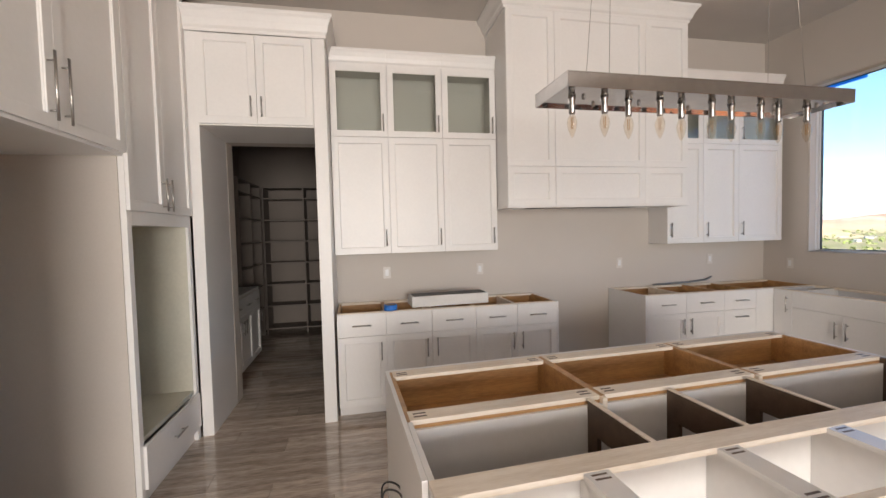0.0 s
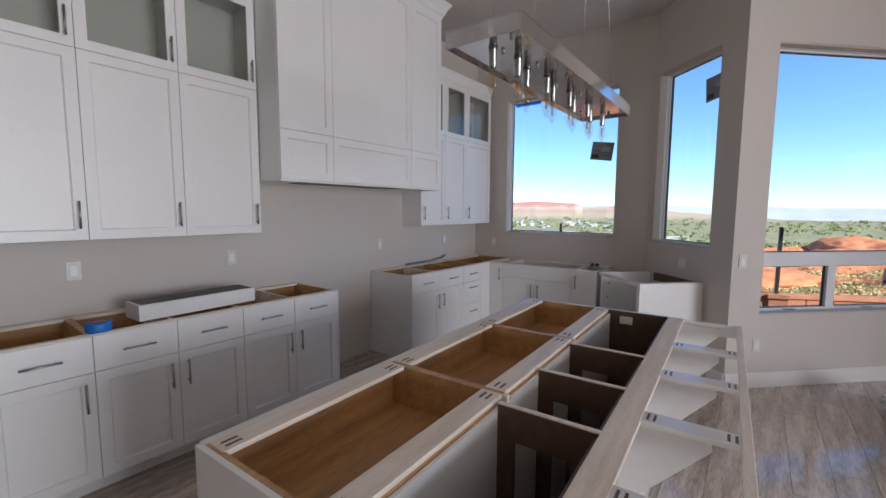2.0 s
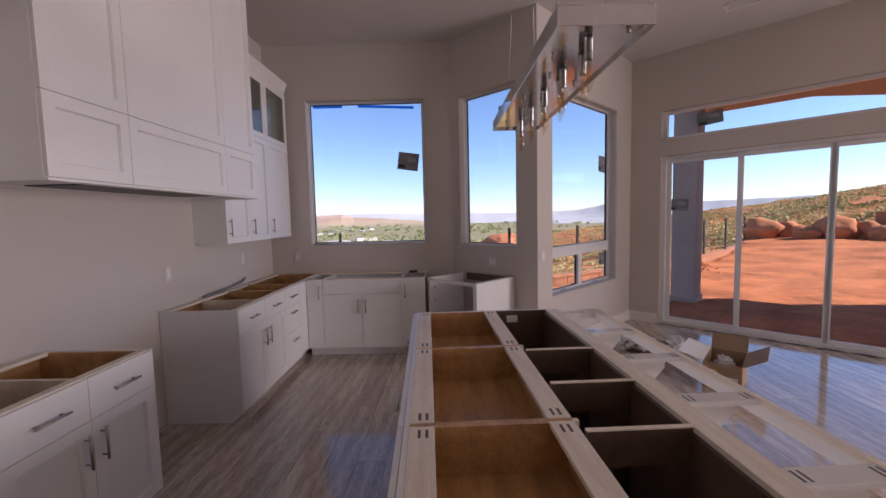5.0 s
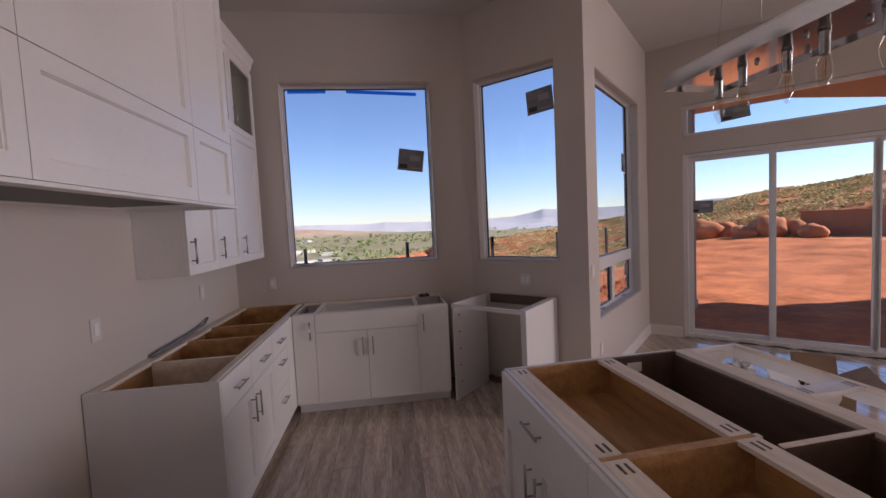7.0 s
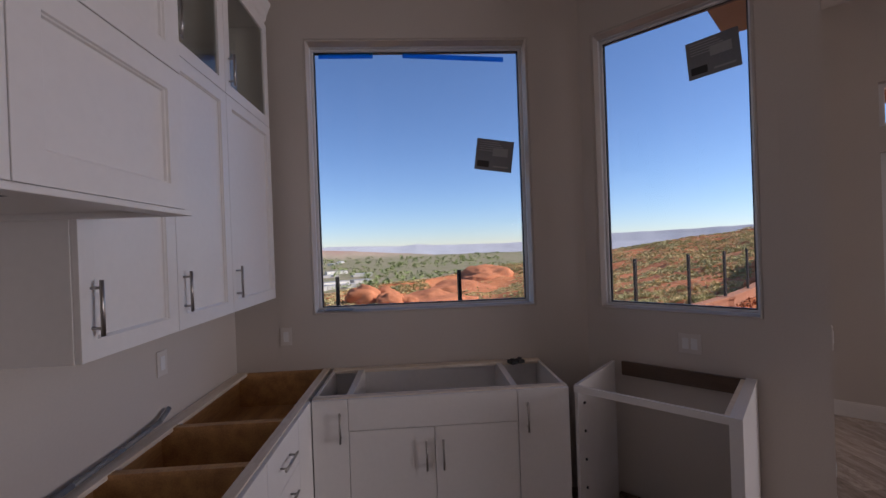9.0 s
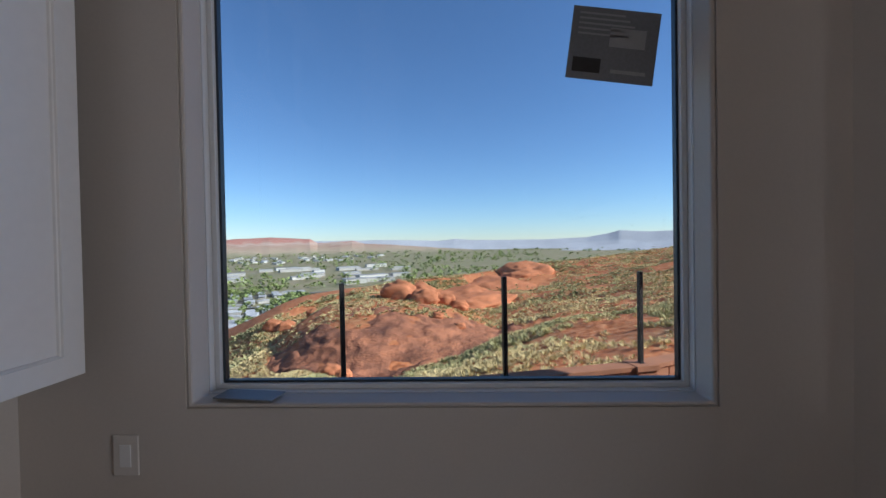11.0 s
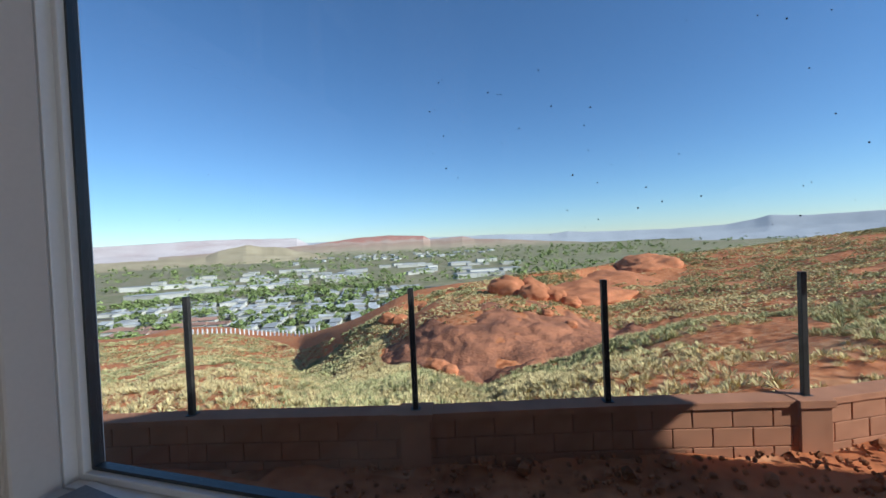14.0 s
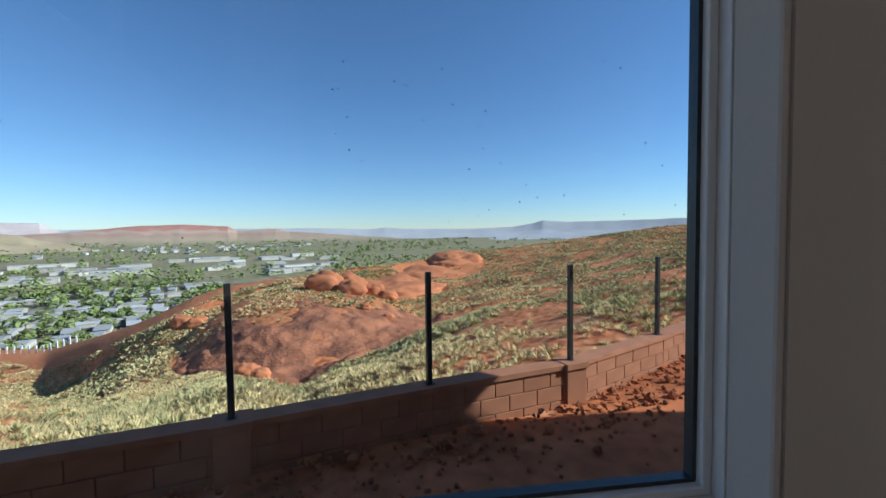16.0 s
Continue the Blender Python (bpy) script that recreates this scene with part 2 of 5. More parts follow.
def mesa_material():
    """Banded mesa: dry scrub at the foot, pale gullied slopes, a red caprock. Haze is mixed into the band colours."""
    m = bpy.data.materials.new("far_red_mesa")
    m.use_nodes = True
    n, l = m.node_tree.nodes, m.node_tree.links
    b = n["Principled BSDF"]
    b.inputs["Roughness"].default_value, b.inputs["Specular IOR Level"].default_value = 1.0, 0.0
    co, sep, noi = n.new("ShaderNodeTexCoord"), n.new("ShaderNodeSeparateXYZ"), n.new("ShaderNodeTexNoise")
    noi.inputs["Scale"].default_value, noi.inputs["Detail"].default_value = 0.012, 6
    l.new(co.outputs["Object"], sep.inputs[0])
    l.new(co.outputs["Object"], noi.inputs["Vector"])
    add = n.new("ShaderNodeMath")
    add.operation = "MULTIPLY_ADD"
    add.inputs[1].default_value = 70.0
    l.new(noi.outputs[0], add.inputs[0])
    l.new(sep.outputs[2], add.inputs[2])
    rng = n.new("ShaderNodeMapRange")
    rng.inputs[1].default_value, rng.inputs[2].default_value = -30.0, 105.0
    l.new(add.outputs[0], rng.inputs[0])
    r = n.new("ShaderNodeValToRGB")
    stops = ((0.0, (0.26, 0.24, 0.15)), (0.28, (0.40, 0.31, 0.22)), (0.5, (0.36, 0.24, 0.18)), (0.62, (0.44, 0.34, 0.27)), (0.74, (0.40, 0.20, 0.155)), (0.9, (0.38, 0.19, 0.15)))
    while len(r.color_ramp.elements) < len(stops):
        r.color_ramp.elements.new(0.5)
    for e, (p, c) in zip(r.color_ramp.elements, stops):
        e.position, e.color = p, (*c, 1)
    l.new(rng.outputs[0], r.inputs[0])
    l.new(r.outputs[0], b.inputs["Base Color"])
    return m


M["far_red"] = mesa_material()
M["far_tan"] = mat("far_tan_hill", (0.42, 0.34, 0.22), 1.0, var=0.1, scale=0.01, fine=0.08, second=(0.30, 0.24, 0.15), stretch=(1, 1, 3), spec=0.0)
# distance haze is put into the next two base colours
M["far_mesa_hazed"] = mat("hazed_pale_mesa", (0.52, 0.45, 0.43), 1.0, var=0.05, scale=0.004, fine=0.03, second=(0.42, 0.33, 0.31), stretch=(1, 1, 6), spec=0.0)
M["far_hazed"] = mat("hazed_lilac_range", (0.44, 0.44, 0.45), 1.0, var=0.06, scale=0.004, fine=0.03, spec=0.0)
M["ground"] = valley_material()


# ---- building helpers ----
def box(bm, x0, x1, y0, y1, z0, z1):
    vs = [bm.verts.new((x, y, z)) for x in (x0, x1) for y in (y0, y1) for z in (z0, z1)]
    for f in ((0, 1, 3, 2), (4, 6, 7, 5), (0, 4, 5, 1), (2, 3, 7, 6), (0, 2, 6, 4), (1, 5, 7, 3)):
        bm.faces.new([vs[i] for i in f])
    return vs


def boxes(*items):
    bm = bmesh.new()
    for it in items:
        box(bm, *it)
    return bm


def ring(x0, x1, z0, z1, tx, tz, y0, y1, bm=None):
    """A closed rectangular frame as one piece, tx and tz thick."""
    bm = bm or bmesh.new()
    loops = []
    for y in (y0, y1):
        for a, b, c, d in ((x0, x1, z0, z1), (x0 + tx, x1 - tx, z0 + tz, z1 - tz)):
            loops.append([bm.verts.new((px, y, pz)) for px, pz in ((a, c), (b, c), (b, d), (a, d))])
    fo, fi, bo, bi = loops
    for k in range(4):
        j = (k + 1) % 4
        bm.faces.new((fo[k], fo[j], fi[j], fi[k]))
        bm.faces.new((bo[k], bi[k], bi[j], bo[j]))
        bm.faces.new((fo[k], bo[k], bo[j], fo[j]))
        bm.faces.new((fi[k], fi[j], bi[j], bi[k]))
    return bm


def sunk_panel(x0, x1, z0, z1, r, y0, y1, sink):
    """A board with a sunk field in its front face, as one piece."""
    bm = bmesh.new()
    back = [bm.verts.new((px, y1, pz)) for px, pz in ((x0, z0), (x1, z0), (x1, z1), (x0, z1))]
    fo = [bm.verts.new((px, y0, pz)) for px, pz in ((x0, z0), (x1, z0), (x1, z1), (x0, z1))]
    e = 0.004
    rims = [[bm.verts.new((px, yy, pz)) for px, pz in ((x0 + q, z0 + q), (x1 - q, z0 + q), (x1 - q, z1 - q), (x0 + q, z1 - q))] for q, yy in ((r, y0), (r + e * 0.3, y0 + sink * 0.45), (r + e, y0 + sink * 0.5), (r + e * 1.4, y0 + sink))]
    bm.faces.new(back)
    bm.faces.new(rims[-1])
    chain = [back, fo] + rims
    for a, b in zip(chain, chain[1:]):
        for k in range(4):
            j = (k + 1) % 4
            bm.faces.new((a[k], a[j], b[j], b[k]))
    return bm


def prism(bm, pts, z0, z1):
    lo, hi = [bm.verts.new((x, y, z0)) for x, y in pts], [bm.verts.new((x, y, z1)) for x, y in pts]
    bm.faces.new(lo[::-1])
    bm.faces.new(hi)
    for i in range(len(pts)):
        j = (i + 1) % len(pts)
        bm.faces.new((lo[i], lo[j], hi[j], hi[i]))
    return bm


def rod(bm, a, b, r0, r1=None, n=10, caps=True):
    """A round rod from a to b."""
    a, b = Vector(a), Vector(b)
    q = (b - a).to_track_quat("Z", "Y")
    r1 = r0 if r1 is None else r1
    lo = [bm.verts.new(a + q @ Vector((r0 * math.cos(k * 2 * math.pi / n), r0 * math.sin(k * 2 * math.pi / n), 0))) for k in range(n)]
    hi = [bm.verts.new(b + q @ Vector((r1 * math.cos(k * 2 * math.pi / n), r1 * math.sin(k * 2 * math.pi / n), 0))) for k in range(n)]
    for k in range(n):
        j = (k + 1) % n
        f = bm.faces.new((lo[k], lo[j], hi[j], hi[k]))
        f.smooth = True
    if caps:
        bm.faces.new(lo[::-1])
        bm.faces.new(hi)


def lathe(bm, profile, n=14, at=(0, 0, 0)):
    rings = []
    for r, z in profile:
        rings.append([bm.verts.new((at[0] + r * math.cos(k * 2 * math.pi / n), at[1] + r * math.sin(k * 2 * math.pi / n), at[2] + z)) for k in range(n)])
    for a, b in zip(rings, rings[1:]):
        for k in range(n):
            f = bm.faces.new((a[k], a[(k + 1) % n], b[(k + 1) % n], b[k]))
            f.smooth = True


def part(name, bm, material, parent=None, label="", bevel=0.0, loc=None, rz=0.0):
    bmesh.ops.recalc_face_normals(bm, faces=bm.faces)
    me = bpy.data.meshes.new(name)
    bm.to_mesh(me)
    bm.free()
    me.materials.append(M[material])
    ob = new(name, me)
    if parent:
        ob.parent = parent
    if loc:
        ob.matrix_basis = pose(*loc, 0, 0, rz)
    if bevel:
        md = ob.modifiers.new("bevel", "BEVEL")
        md.width, md.segments, md.limit_method = bevel, 2, "ANGLE"
    if label:
        ob["label"] = label
    return ob


def thing(name, x, y, z, rz, label, category, group="", kind=""):
    ob = new(name)
    ob.empty_display_size = 0.1
    ob.matrix_basis = pose(x, y, z, 0, 0, rz)
    return tagged(ob, label, category, group, kind)


# ---- structure ----
T = 0.18


def wall(name, p0, p1, openings, label, ext0=0.0, ext1=0.0, z0=FL - 0.4, z1=CEIL + 0.1, paint="wall"):
    """A wall along p0 to p1; its outside is to the left of that way. Openings are (s0, s1, z0, z1)."""
    p0, p1 = Vector(p0), Vector(p1)
    length = (p1 - p0).length
    ang = math.degrees(math.atan2(p1.y - p0.y, p1.x - p0.x))
    bm = bmesh.new()
    s = -ext0
    for a, b, lo, hi in sorted(openings):
        box(bm, s, a, 0, T, z0, z1)
        if lo > z0:
            box(bm, a, b, 0, T, z0, lo)
        box(bm, a, b, 0, T, hi, z1)
        s = b
    box(bm, s, length + ext1, 0, T, z0, z1)
    bmesh.ops.remove_doubles(bm, verts=bm.verts, dist=1e-5)
    ob = part(name, bm, paint, loc=(p0.x, p0.y, 0), rz=ang)
    return tagged(ob, label, "wall", kind="structure"), ang


RIDGE, CORNER = (4.463, 1.677), (6.235, -0.095)
W2A = (5.34, 2.5535)
END = (2.9, -3.43)
R2 = math.sqrt(0.5)
w1_open = (4.95 - 4.44, 4.95 - 2.916, 1.235, 3.09)
w2_open = (0.085, 0.975, 1.205, 3.07)
w3_open = (0.30, 2.02, 0.63, 3.0)
SL0 = 0.42
sl_open = (SL0, SL0 + 3.56, FL, 2.36)
tr_open = (SL0, SL0 + 3.56, 2.585, 2.98)
wall("wall_back", (-0.9, 4.95), (5.34, 4.95), [(0.10, 0.96, FL - 0.02, 2.46)], "plain greige painted kitchen wall behind white cabinets", 1.4, T)
_, a1 = wall("wall_window", (5.34, 4.95), W2A, [w1_open], "greige painted wall with a large square window", T, T * 0.4)
_, a2 = wall("wall_bay", W2A, RIDGE, [w2_open], "greige angled wall with a tall window", T * 0.4, 0)
_, a3 = wall("wall_nook", RIDGE, CORNER, [w3_open], "greige angled wall with a tall nook window", 0, T)


def slider_wall():
    length = (Vector(END) - Vector(CORNER)).length
    bm = bmesh.new()
    a, b = SL0, SL0 + 3.56
    box(bm, -T, a, 0, T, FL - 0.4, CEIL + 0.1)
    box(bm, b, length + T, 0, T, FL - 0.4, CEIL + 0.1)
    box(bm, a, b, 0, T, FL - 0.4, FL)
    box(bm, a, b, 0, T, 2.36, 2.585)
    box(bm, a, b, 0, T, 2.98, CEIL + 0.1)
    bmesh.ops.remove_doubles(bm, verts=bm.verts, dist=1e-5)
    return tagged(part("wall_patio", bm, "wall", loc=(*CORNER, 0), rz=-135), "greige angled wall with a wide patio door and transom", "wall", kind="structure")


slider_wall()
a4 = -135
wall("wall_south", END, (END[0], -6.0), [], "plain greige painted wall", 0, T)
wall("wall_rear", (END[0], -6.0), (-4.5, -6.0), [(0.40, 3.90, 0.2, 2.7)], "plain greige painted wall", T, T)
wall("wall_west", (-4.5, -6.0), (-4.5, 2.2), [], "plain greige painted wall", T, T)
wall("wall_return", (-4.5, 2.2), (-1.72, 2.2), [], "plain greige painted wall", T, 0)
wall("wall_fridge", (-1.72, 2.2), (-1.72, 4.95), [], "plain greige painted wall behind the refrigerator niche", 0, 0)

# block added out of view so that no direct sun enters the room
tagged(part("sun_block", boxes((-5.6, 6.4, -15.0, -8.2, -1.0, 7.0)), "stucco"), "unseen stucco block added to keep sun off the patio door", "building", kind="structure")
OUTLINE = [(-4.9, -6.4), (3.3, -6.4), (3.3, -3.6), (6.9, -0.1), (4.9, 1.7), (5.7, 2.5), (5.7, 5.15), (5.7, 8.6), (-2.2, 8.6), (-2.2, 5.15), (-4.9, 2.6)]
part("ceiling", prism(bmesh.new(), OUTLINE, CEIL, CEIL + 0.12), "ceiling")
tagged(bpy.data.objects["ceiling"], "plain matt pale ceiling with soft texture", "ceiling", kind="structure")
part("roof", prism(bmesh.new(), [(-5.6, -7.2), (3.6, -7.2), (3.6, -3.9), (7.35, -0.1), (5.7, 1.75), (6.1, 2.3), (6.1, 9.2), (-5.6, 9.2)], CEIL + 0.35, CEIL + 0.75), "soffit")
tagged(bpy.data.objects["roof"], "brown house roof edge above the outer walls", "roof", kind="structure")
part("slab", prism(bmesh.new(), OUTLINE, FL - 0.5, FL - 0.012), "grout")
tagged(bpy.data.objects["slab"], "grey floor slab under the wood-look tiles", "floor", kind="structure")


def baseboard(p0, p1, gaps=()):
    p0, p1 = Vector(p0), Vector(p1)
    length = (p1 - p0).length
    ang = math.degrees(math.atan2(p1.y - p0.y, p1.x - p0.x))
    s, bm = 0.0, bmesh.new()
    for a, b in list(gaps) + [(length, length)]:
        if a - s > 0.02:
            box(bm, s, a, -0.016, -0.001, FL, FL + 0.125)
            box(bm, s, a, -0.011, -0.001, FL + 0.125, FL + 0.14)
        s = b
    tagged(part("baseboard", bm, "trim", loc=(p0.x, p0.y, 0), rz=ang), "tall white painted baseboard along the wall", "baseboard", kind="structure")


baseboard(RIDGE, CORNER)
baseboard(CORNER, END, [(SL0 - 0.02, SL0 + 3.58)])
baseboard((4.60, 1.814), RIDGE)
baseboard((-1.7, -6.0), (-4.5, -6.0))


# ---- windows ----
def window_unit(name, p0, ang, op, label, mullion=None):
    """A white vinyl window set into its opening; mullion: the height of a cross bar with two small panes below."""
    s0, s1, z0, z1 = op
    w = thing(name, p0[0], p0[1], 0, ang, label, "window", kind="structure")
    fy0, fy1, fw, fz = 0.105, 0.165, 0.034, 0.030

    part("return_bead", ring(s0, s1, z0, z1, 0.016, 0.013, 0.0025, fy0 - 0.013), "wall", w, "rounded greige plaster return", 0.011)
    part("window_frame", ring(s0, s1, z0, z1, 0.016, 0.014, fy0 - 0.012, fy1), "vinyl", w, bevel=0.002)
    part("sash", ring(s0 + 0.016, s1 - 0.016, z0 + 0.014, z1 - 0.014, fw - 0.016, fz - 0.014, fy0 + 0.014, fy1), "vinyl", w, bevel=0.003)

    def glazing(a, b, lo, hi):
        part("gasket", ring(a, b, lo, hi, 0.008, 0.008, fy0 + 0.030, fy1 - 0.008), "gasket", w, "dark glazing gasket")
        g = part("pane", boxes((a + 0.005, b - 0.005, fy0 + 0.036, fy0 + 0.042, lo + 0.005, hi - 0.005)), "glass", w, "clear window glass")
        g.visible_shadow = False

    a, b, lo, hi = s0 + fw, s1 - fw, z0 + fz, z1 - fz
    if mullion:
        m = mullion
        part("crossbar", boxes((a, b, fy0, fy1, m - 0.075, m + 0.055)), "vinyl", w, bevel=0.003)
        mid = (a + b) / 2
        part("mullion", boxes((mid - 0.045, mid + 0.045, fy0 + 0.004, fy1, lo, m - 0.075)), "vinyl", w, bevel=0.003)
        glazing(a, b, m + 0.055, hi)
        glazing(a, mid - 0.045, lo, m - 0.075)
        glazing(mid + 0.045, b, lo, m - 0.075)
        for c in ((a + mid) / 2 - 0.02, (mid + b) / 2):
            part("latch", boxes((c - 0.06, c + 0.06, fy0 - 0.012, fy0 + 0.02, lo - 0.026, lo - 0.008)), "nickel", w, "grey window latch", 0.004)
    else:
        glazing(a, b, lo, hi)
    return w


window_unit("window_1", (5.34, 4.95), a1, w1_open, "large square fixed window in a white vinyl frame")
window_unit("window_2", W2A, a2, w2_open, "tall narrow fixed window in a white vinyl frame")
window_unit("window_3", RIDGE, a3, w3_open, "tall window with two small vents below, white vinyl", 1.13)


def patio_door():
    d = thing("door_1", *CORNER, 0, -135, "wide white sliding glass patio door with four panels", "patio door", kind="structure")
    a, b, lo, hi = sl_open
    part("door_frame", ring(a, b, lo, hi, 0.045, 0.045, 0.06, 0.17), "vinyl", d, bevel=0.003)
    n, w = 4, (b - a - 0.09) / 4
    for k in range(n):
        x0, x1 = a + 0.045 + k * w, a + 0.045 + (k + 1) * w
        y = 0.085 if k in (1, 2) else 0.12
        x0, x1 = x0 - (0.02 if k else 0), x1 + (0.02 if k < 3 else 0)
        z0, z1 = lo + 0.045, hi - 0.05
        p = part("door_panel", ring(x0, x1, z0, z1, 0.055, 0.052, y, y + 0.032), "vinyl", d, bevel=0.003)
        g = part("pane", boxes((x0 + 0.05, x1 - 0.05, y + 0.013, y + 0.019, z0 + 0.05, z1 - 0.045)), "glass", p, "clear door glass")
        g.visible_shadow = False


patio_door()


def transom():
    d = thing("window_4", *CORNER, 0, -135, "long low transom window above the patio door", "window", kind="structure")
    a, b, lo, hi = tr_open
    part("window_frame", ring(a, b, lo, hi, 0.045, 0.04, 0.09, 0.165), "vinyl", d, bevel=0.003)
    g = part("pane", boxes((a + 0.04, b - 0.04, 0.125, 0.131, lo + 0.035, hi - 0.035)), "glass", d, "clear window glass")
    g.visible_shadow = False


transom()


# ---- cabinets ----
def handle(parent, x, z, length=0.16, vertical=True, y=-0.022):
    bm = bmesh.new()
    h = length / 2
    d = Vector((0, 0, 1)) if vertical else Vector((1, 0, 0))
    c = Vector((x, y - 0.030, z))
    rod(bm, c - d * h, c + d * h, 0.006)
    for s in (-0.72, 0.72):
        p = c + d * h * s
        rod(bm, p, p + Vector((0, 0.030, 0)), 0.0045, n=8)
    part("handle", bm, "nickel", parent, "brushed nickel bar handle")


def shaker(parent, x0, x1, z0, z1, name="door", pull=None, length=0.16, glass=False, flat=False, material="cabinet", y=0.0, rail=0.058):
    """A shaker front in the plane y, facing -y. pull: (x, z, vertical)."""
    g = 0.0015
    x0, x1, z0, z1 = x0 + g, x1 - g, z0 + g, z1 - g
    r = rail
    if flat:
        bm = boxes((x0, x1, y - 0.021, y - 0.001, z0, z1))
    else:
        bm = ring(x0, x1, z0, z1, r, r, y - 0.021, y - 0.001) if glass else sunk_panel(x0, x1, z0, z1, r, y - 0.021, y - 0.001, 0.015)
    d = part(name, bm, material, parent, bevel=0.0018)
    if glass:
        p = part("pane", boxes((x0 + r - 0.004, x1 - r + 0.004, y - 0.012, y - 0.008, z0 + r - 0.004, z1 - r + 0.004)), "frost", d, "smoky cabinet glass")
        p.visible_shadow = False
    if pull:
        handle(d, pull[0], pull[1], length, pull[2], y - 0.021)
    return d


def base_unit(name, x, y, rz, w, fronts, label, depth=0.61, height=0.876, left_end=False, right_end=False, inner="ply", split=0, toe=True):
    """An open-topped base cabinet whose front looks along -y before the turn; z is the floor."""
    u = thing(name, x, y, FL, rz, label, "base cabinet", "kitchen base cabinets")
    h, t, k = height - FL, 0.018, 0.105
    for bx in ((0, t, 0.001, depth, k, h - 0.004), (w - t, w, 0.001, depth, k, h - 0.004), (t, w - t, depth - t, depth, k, h - 0.004), (t, w - t, 0.001, depth - t, k, k + t)):
        part("carcass_board", boxes(bx), inner, u, bevel=0.001)
    part("shelf", boxes((t, w - t, 0.03, depth - t, h - 0.235, h - 0.223)), inner, u)
    part("top_rail", boxes((0, w, -0.0005, 0.045, h - 0.022, h), ), "pine", u, bevel=0.001)
    part("back_rail", boxes((0, w, depth - 0.07, depth, h - 0.02, h - 0.001)), "pine", u, bevel=0.001)
    for i in range(1, split):
        c = w * i / split
        part("divider", boxes((c - 0.012, c + 0.012, 0.045, depth - 0.07, h - 0.22, h - 0.006)), "pine", u)
    if toe:
        part("toe_kick", boxes((0, w, 0.075, 0.09, 0, k)), "cabinet", u)
    if left_end:
        part("end_panel", boxes((-0.018, -0.0005, -0.02, depth, k, h), (-0.018, -0.0005, 0.07, depth, 0, k)), "cabinet", u, bevel=0.0015)
    if right_end:
        part("end_panel", boxes((w + 0.0005, w + 0.018, -0.02, depth, k, h), (w + 0.0005, w + 0.018, 0.07, depth, 0, k)), "cabinet", u, bevel=0.0015)
    part("face_frame", boxes((0, w, -0.0006, 0.001, k, h - 0.023)), "cabinet", u)
    for fr in fronts:
        kind, a, b, z0, z1, pull = fr
        z0, z1 = z0 - FL, z1 - FL
        if pull:
            pull = (pull[0], pull[1] - FL, pull[2])
        shaker(u, a, b, z0, z1, "drawer_front" if kind == "drawer" else ("panel" if kind == "flat" else "door"), pull, flat=kind in ("drawer", "flat", "slab"))
    return u


ZT, ZD, ZB = 0.872, 0.672, 0.06    # top of fronts, line between drawers and doors, bottom of doors


def drawers_doors(w, n=2):
    c = w / n
    out = []
    for i in range(n):
        out.append(("drawer", i * c, (i + 1) * c, ZD, ZT, ((i + 0.5) * c, (ZD + ZT) / 2, False)))
        hx = (i + 1) * c - 0.045 if (i % 2 == 0) else i * c + 0.045
        out.append(("door", i * c, (i + 1) * c, ZB, ZD, (hx, ZD - 0.13, True)))
    return out


YF = 4.335
base_unit("base_cabinet", 0.193, YF, 0, 0.419, drawers_doors(0.419, 1), "white shaker base cabinet without countertop beside the pantry door", left_end=False)
base_unit("base_cabinet", 0.612, YF, 0, 0.817, drawers_doors(0.817), "white shaker base cabinet, open top, two drawers and two doors", split=2)
base_unit("base_cabinet", 1.429, YF, 0, 0.800, drawers_doors(0.800), "white shaker base cabinet, open top, beside the empty range gap", split=2, right_end=True)
base_unit("base_cabinet", 3.205, YF, 0, 0.910, drawers_doors(0.910), "white shaker base cabinet, open top, far side of the range gap", split=2, left_end=True)
dz = (ZT - ZB) / 4
base_unit("base_cabinet", 4.115, YF, 0, 0.40, [("drawer", 0, 0.40, ZD, ZT, (0.20, 0.772, False)), ("drawer", 0, 0.40, 0.40, ZD, (0.20, 0.60, False)), ("drawer", 0, 0.40, ZB, 0.40, (0.20, 0.30, False))], "narrow white base cabinet with a stack of drawers")
base_unit("corner_cabinet", 4.515, YF, 0, 0.82, [("flat", 0, 0.225, ZB, ZT, None)], "blind corner base cabinet, open top, brown inside", inner="ply")
XS = 4.755
base_unit("base_cabinet", XS, 4.31, -90, 0.19, [("slab", 0, 0.19, ZB, ZT, (0.15, 0.73, True))], "narrow white cabinet beside the sink cabinet", depth=0.575, inner="white_board")
base_unit("sink_cabinet", XS, 4.12, -90, 0.912, [("flat", 0, 0.912, ZD + 0.03, ZT, None), ("slab", 0, 0.456, ZB, ZD + 0.03, (0.41, 0.56, True)), ("slab", 0.456, 0.912, ZB, ZD + 0.03, (0.50, 0.56, True))], "white sink base cabinet with plain apron, no sink fitted", depth=0.575, inner="white_board")
base_unit("base_cabinet", XS, 3.208, -90, 0.285, [("slab", 0, 0.285, ZB, ZT, (0.05, 0.73, True))], "narrow white cabinet between sink cabinet and dishwasher gap", depth=0.575, inner="white_board")


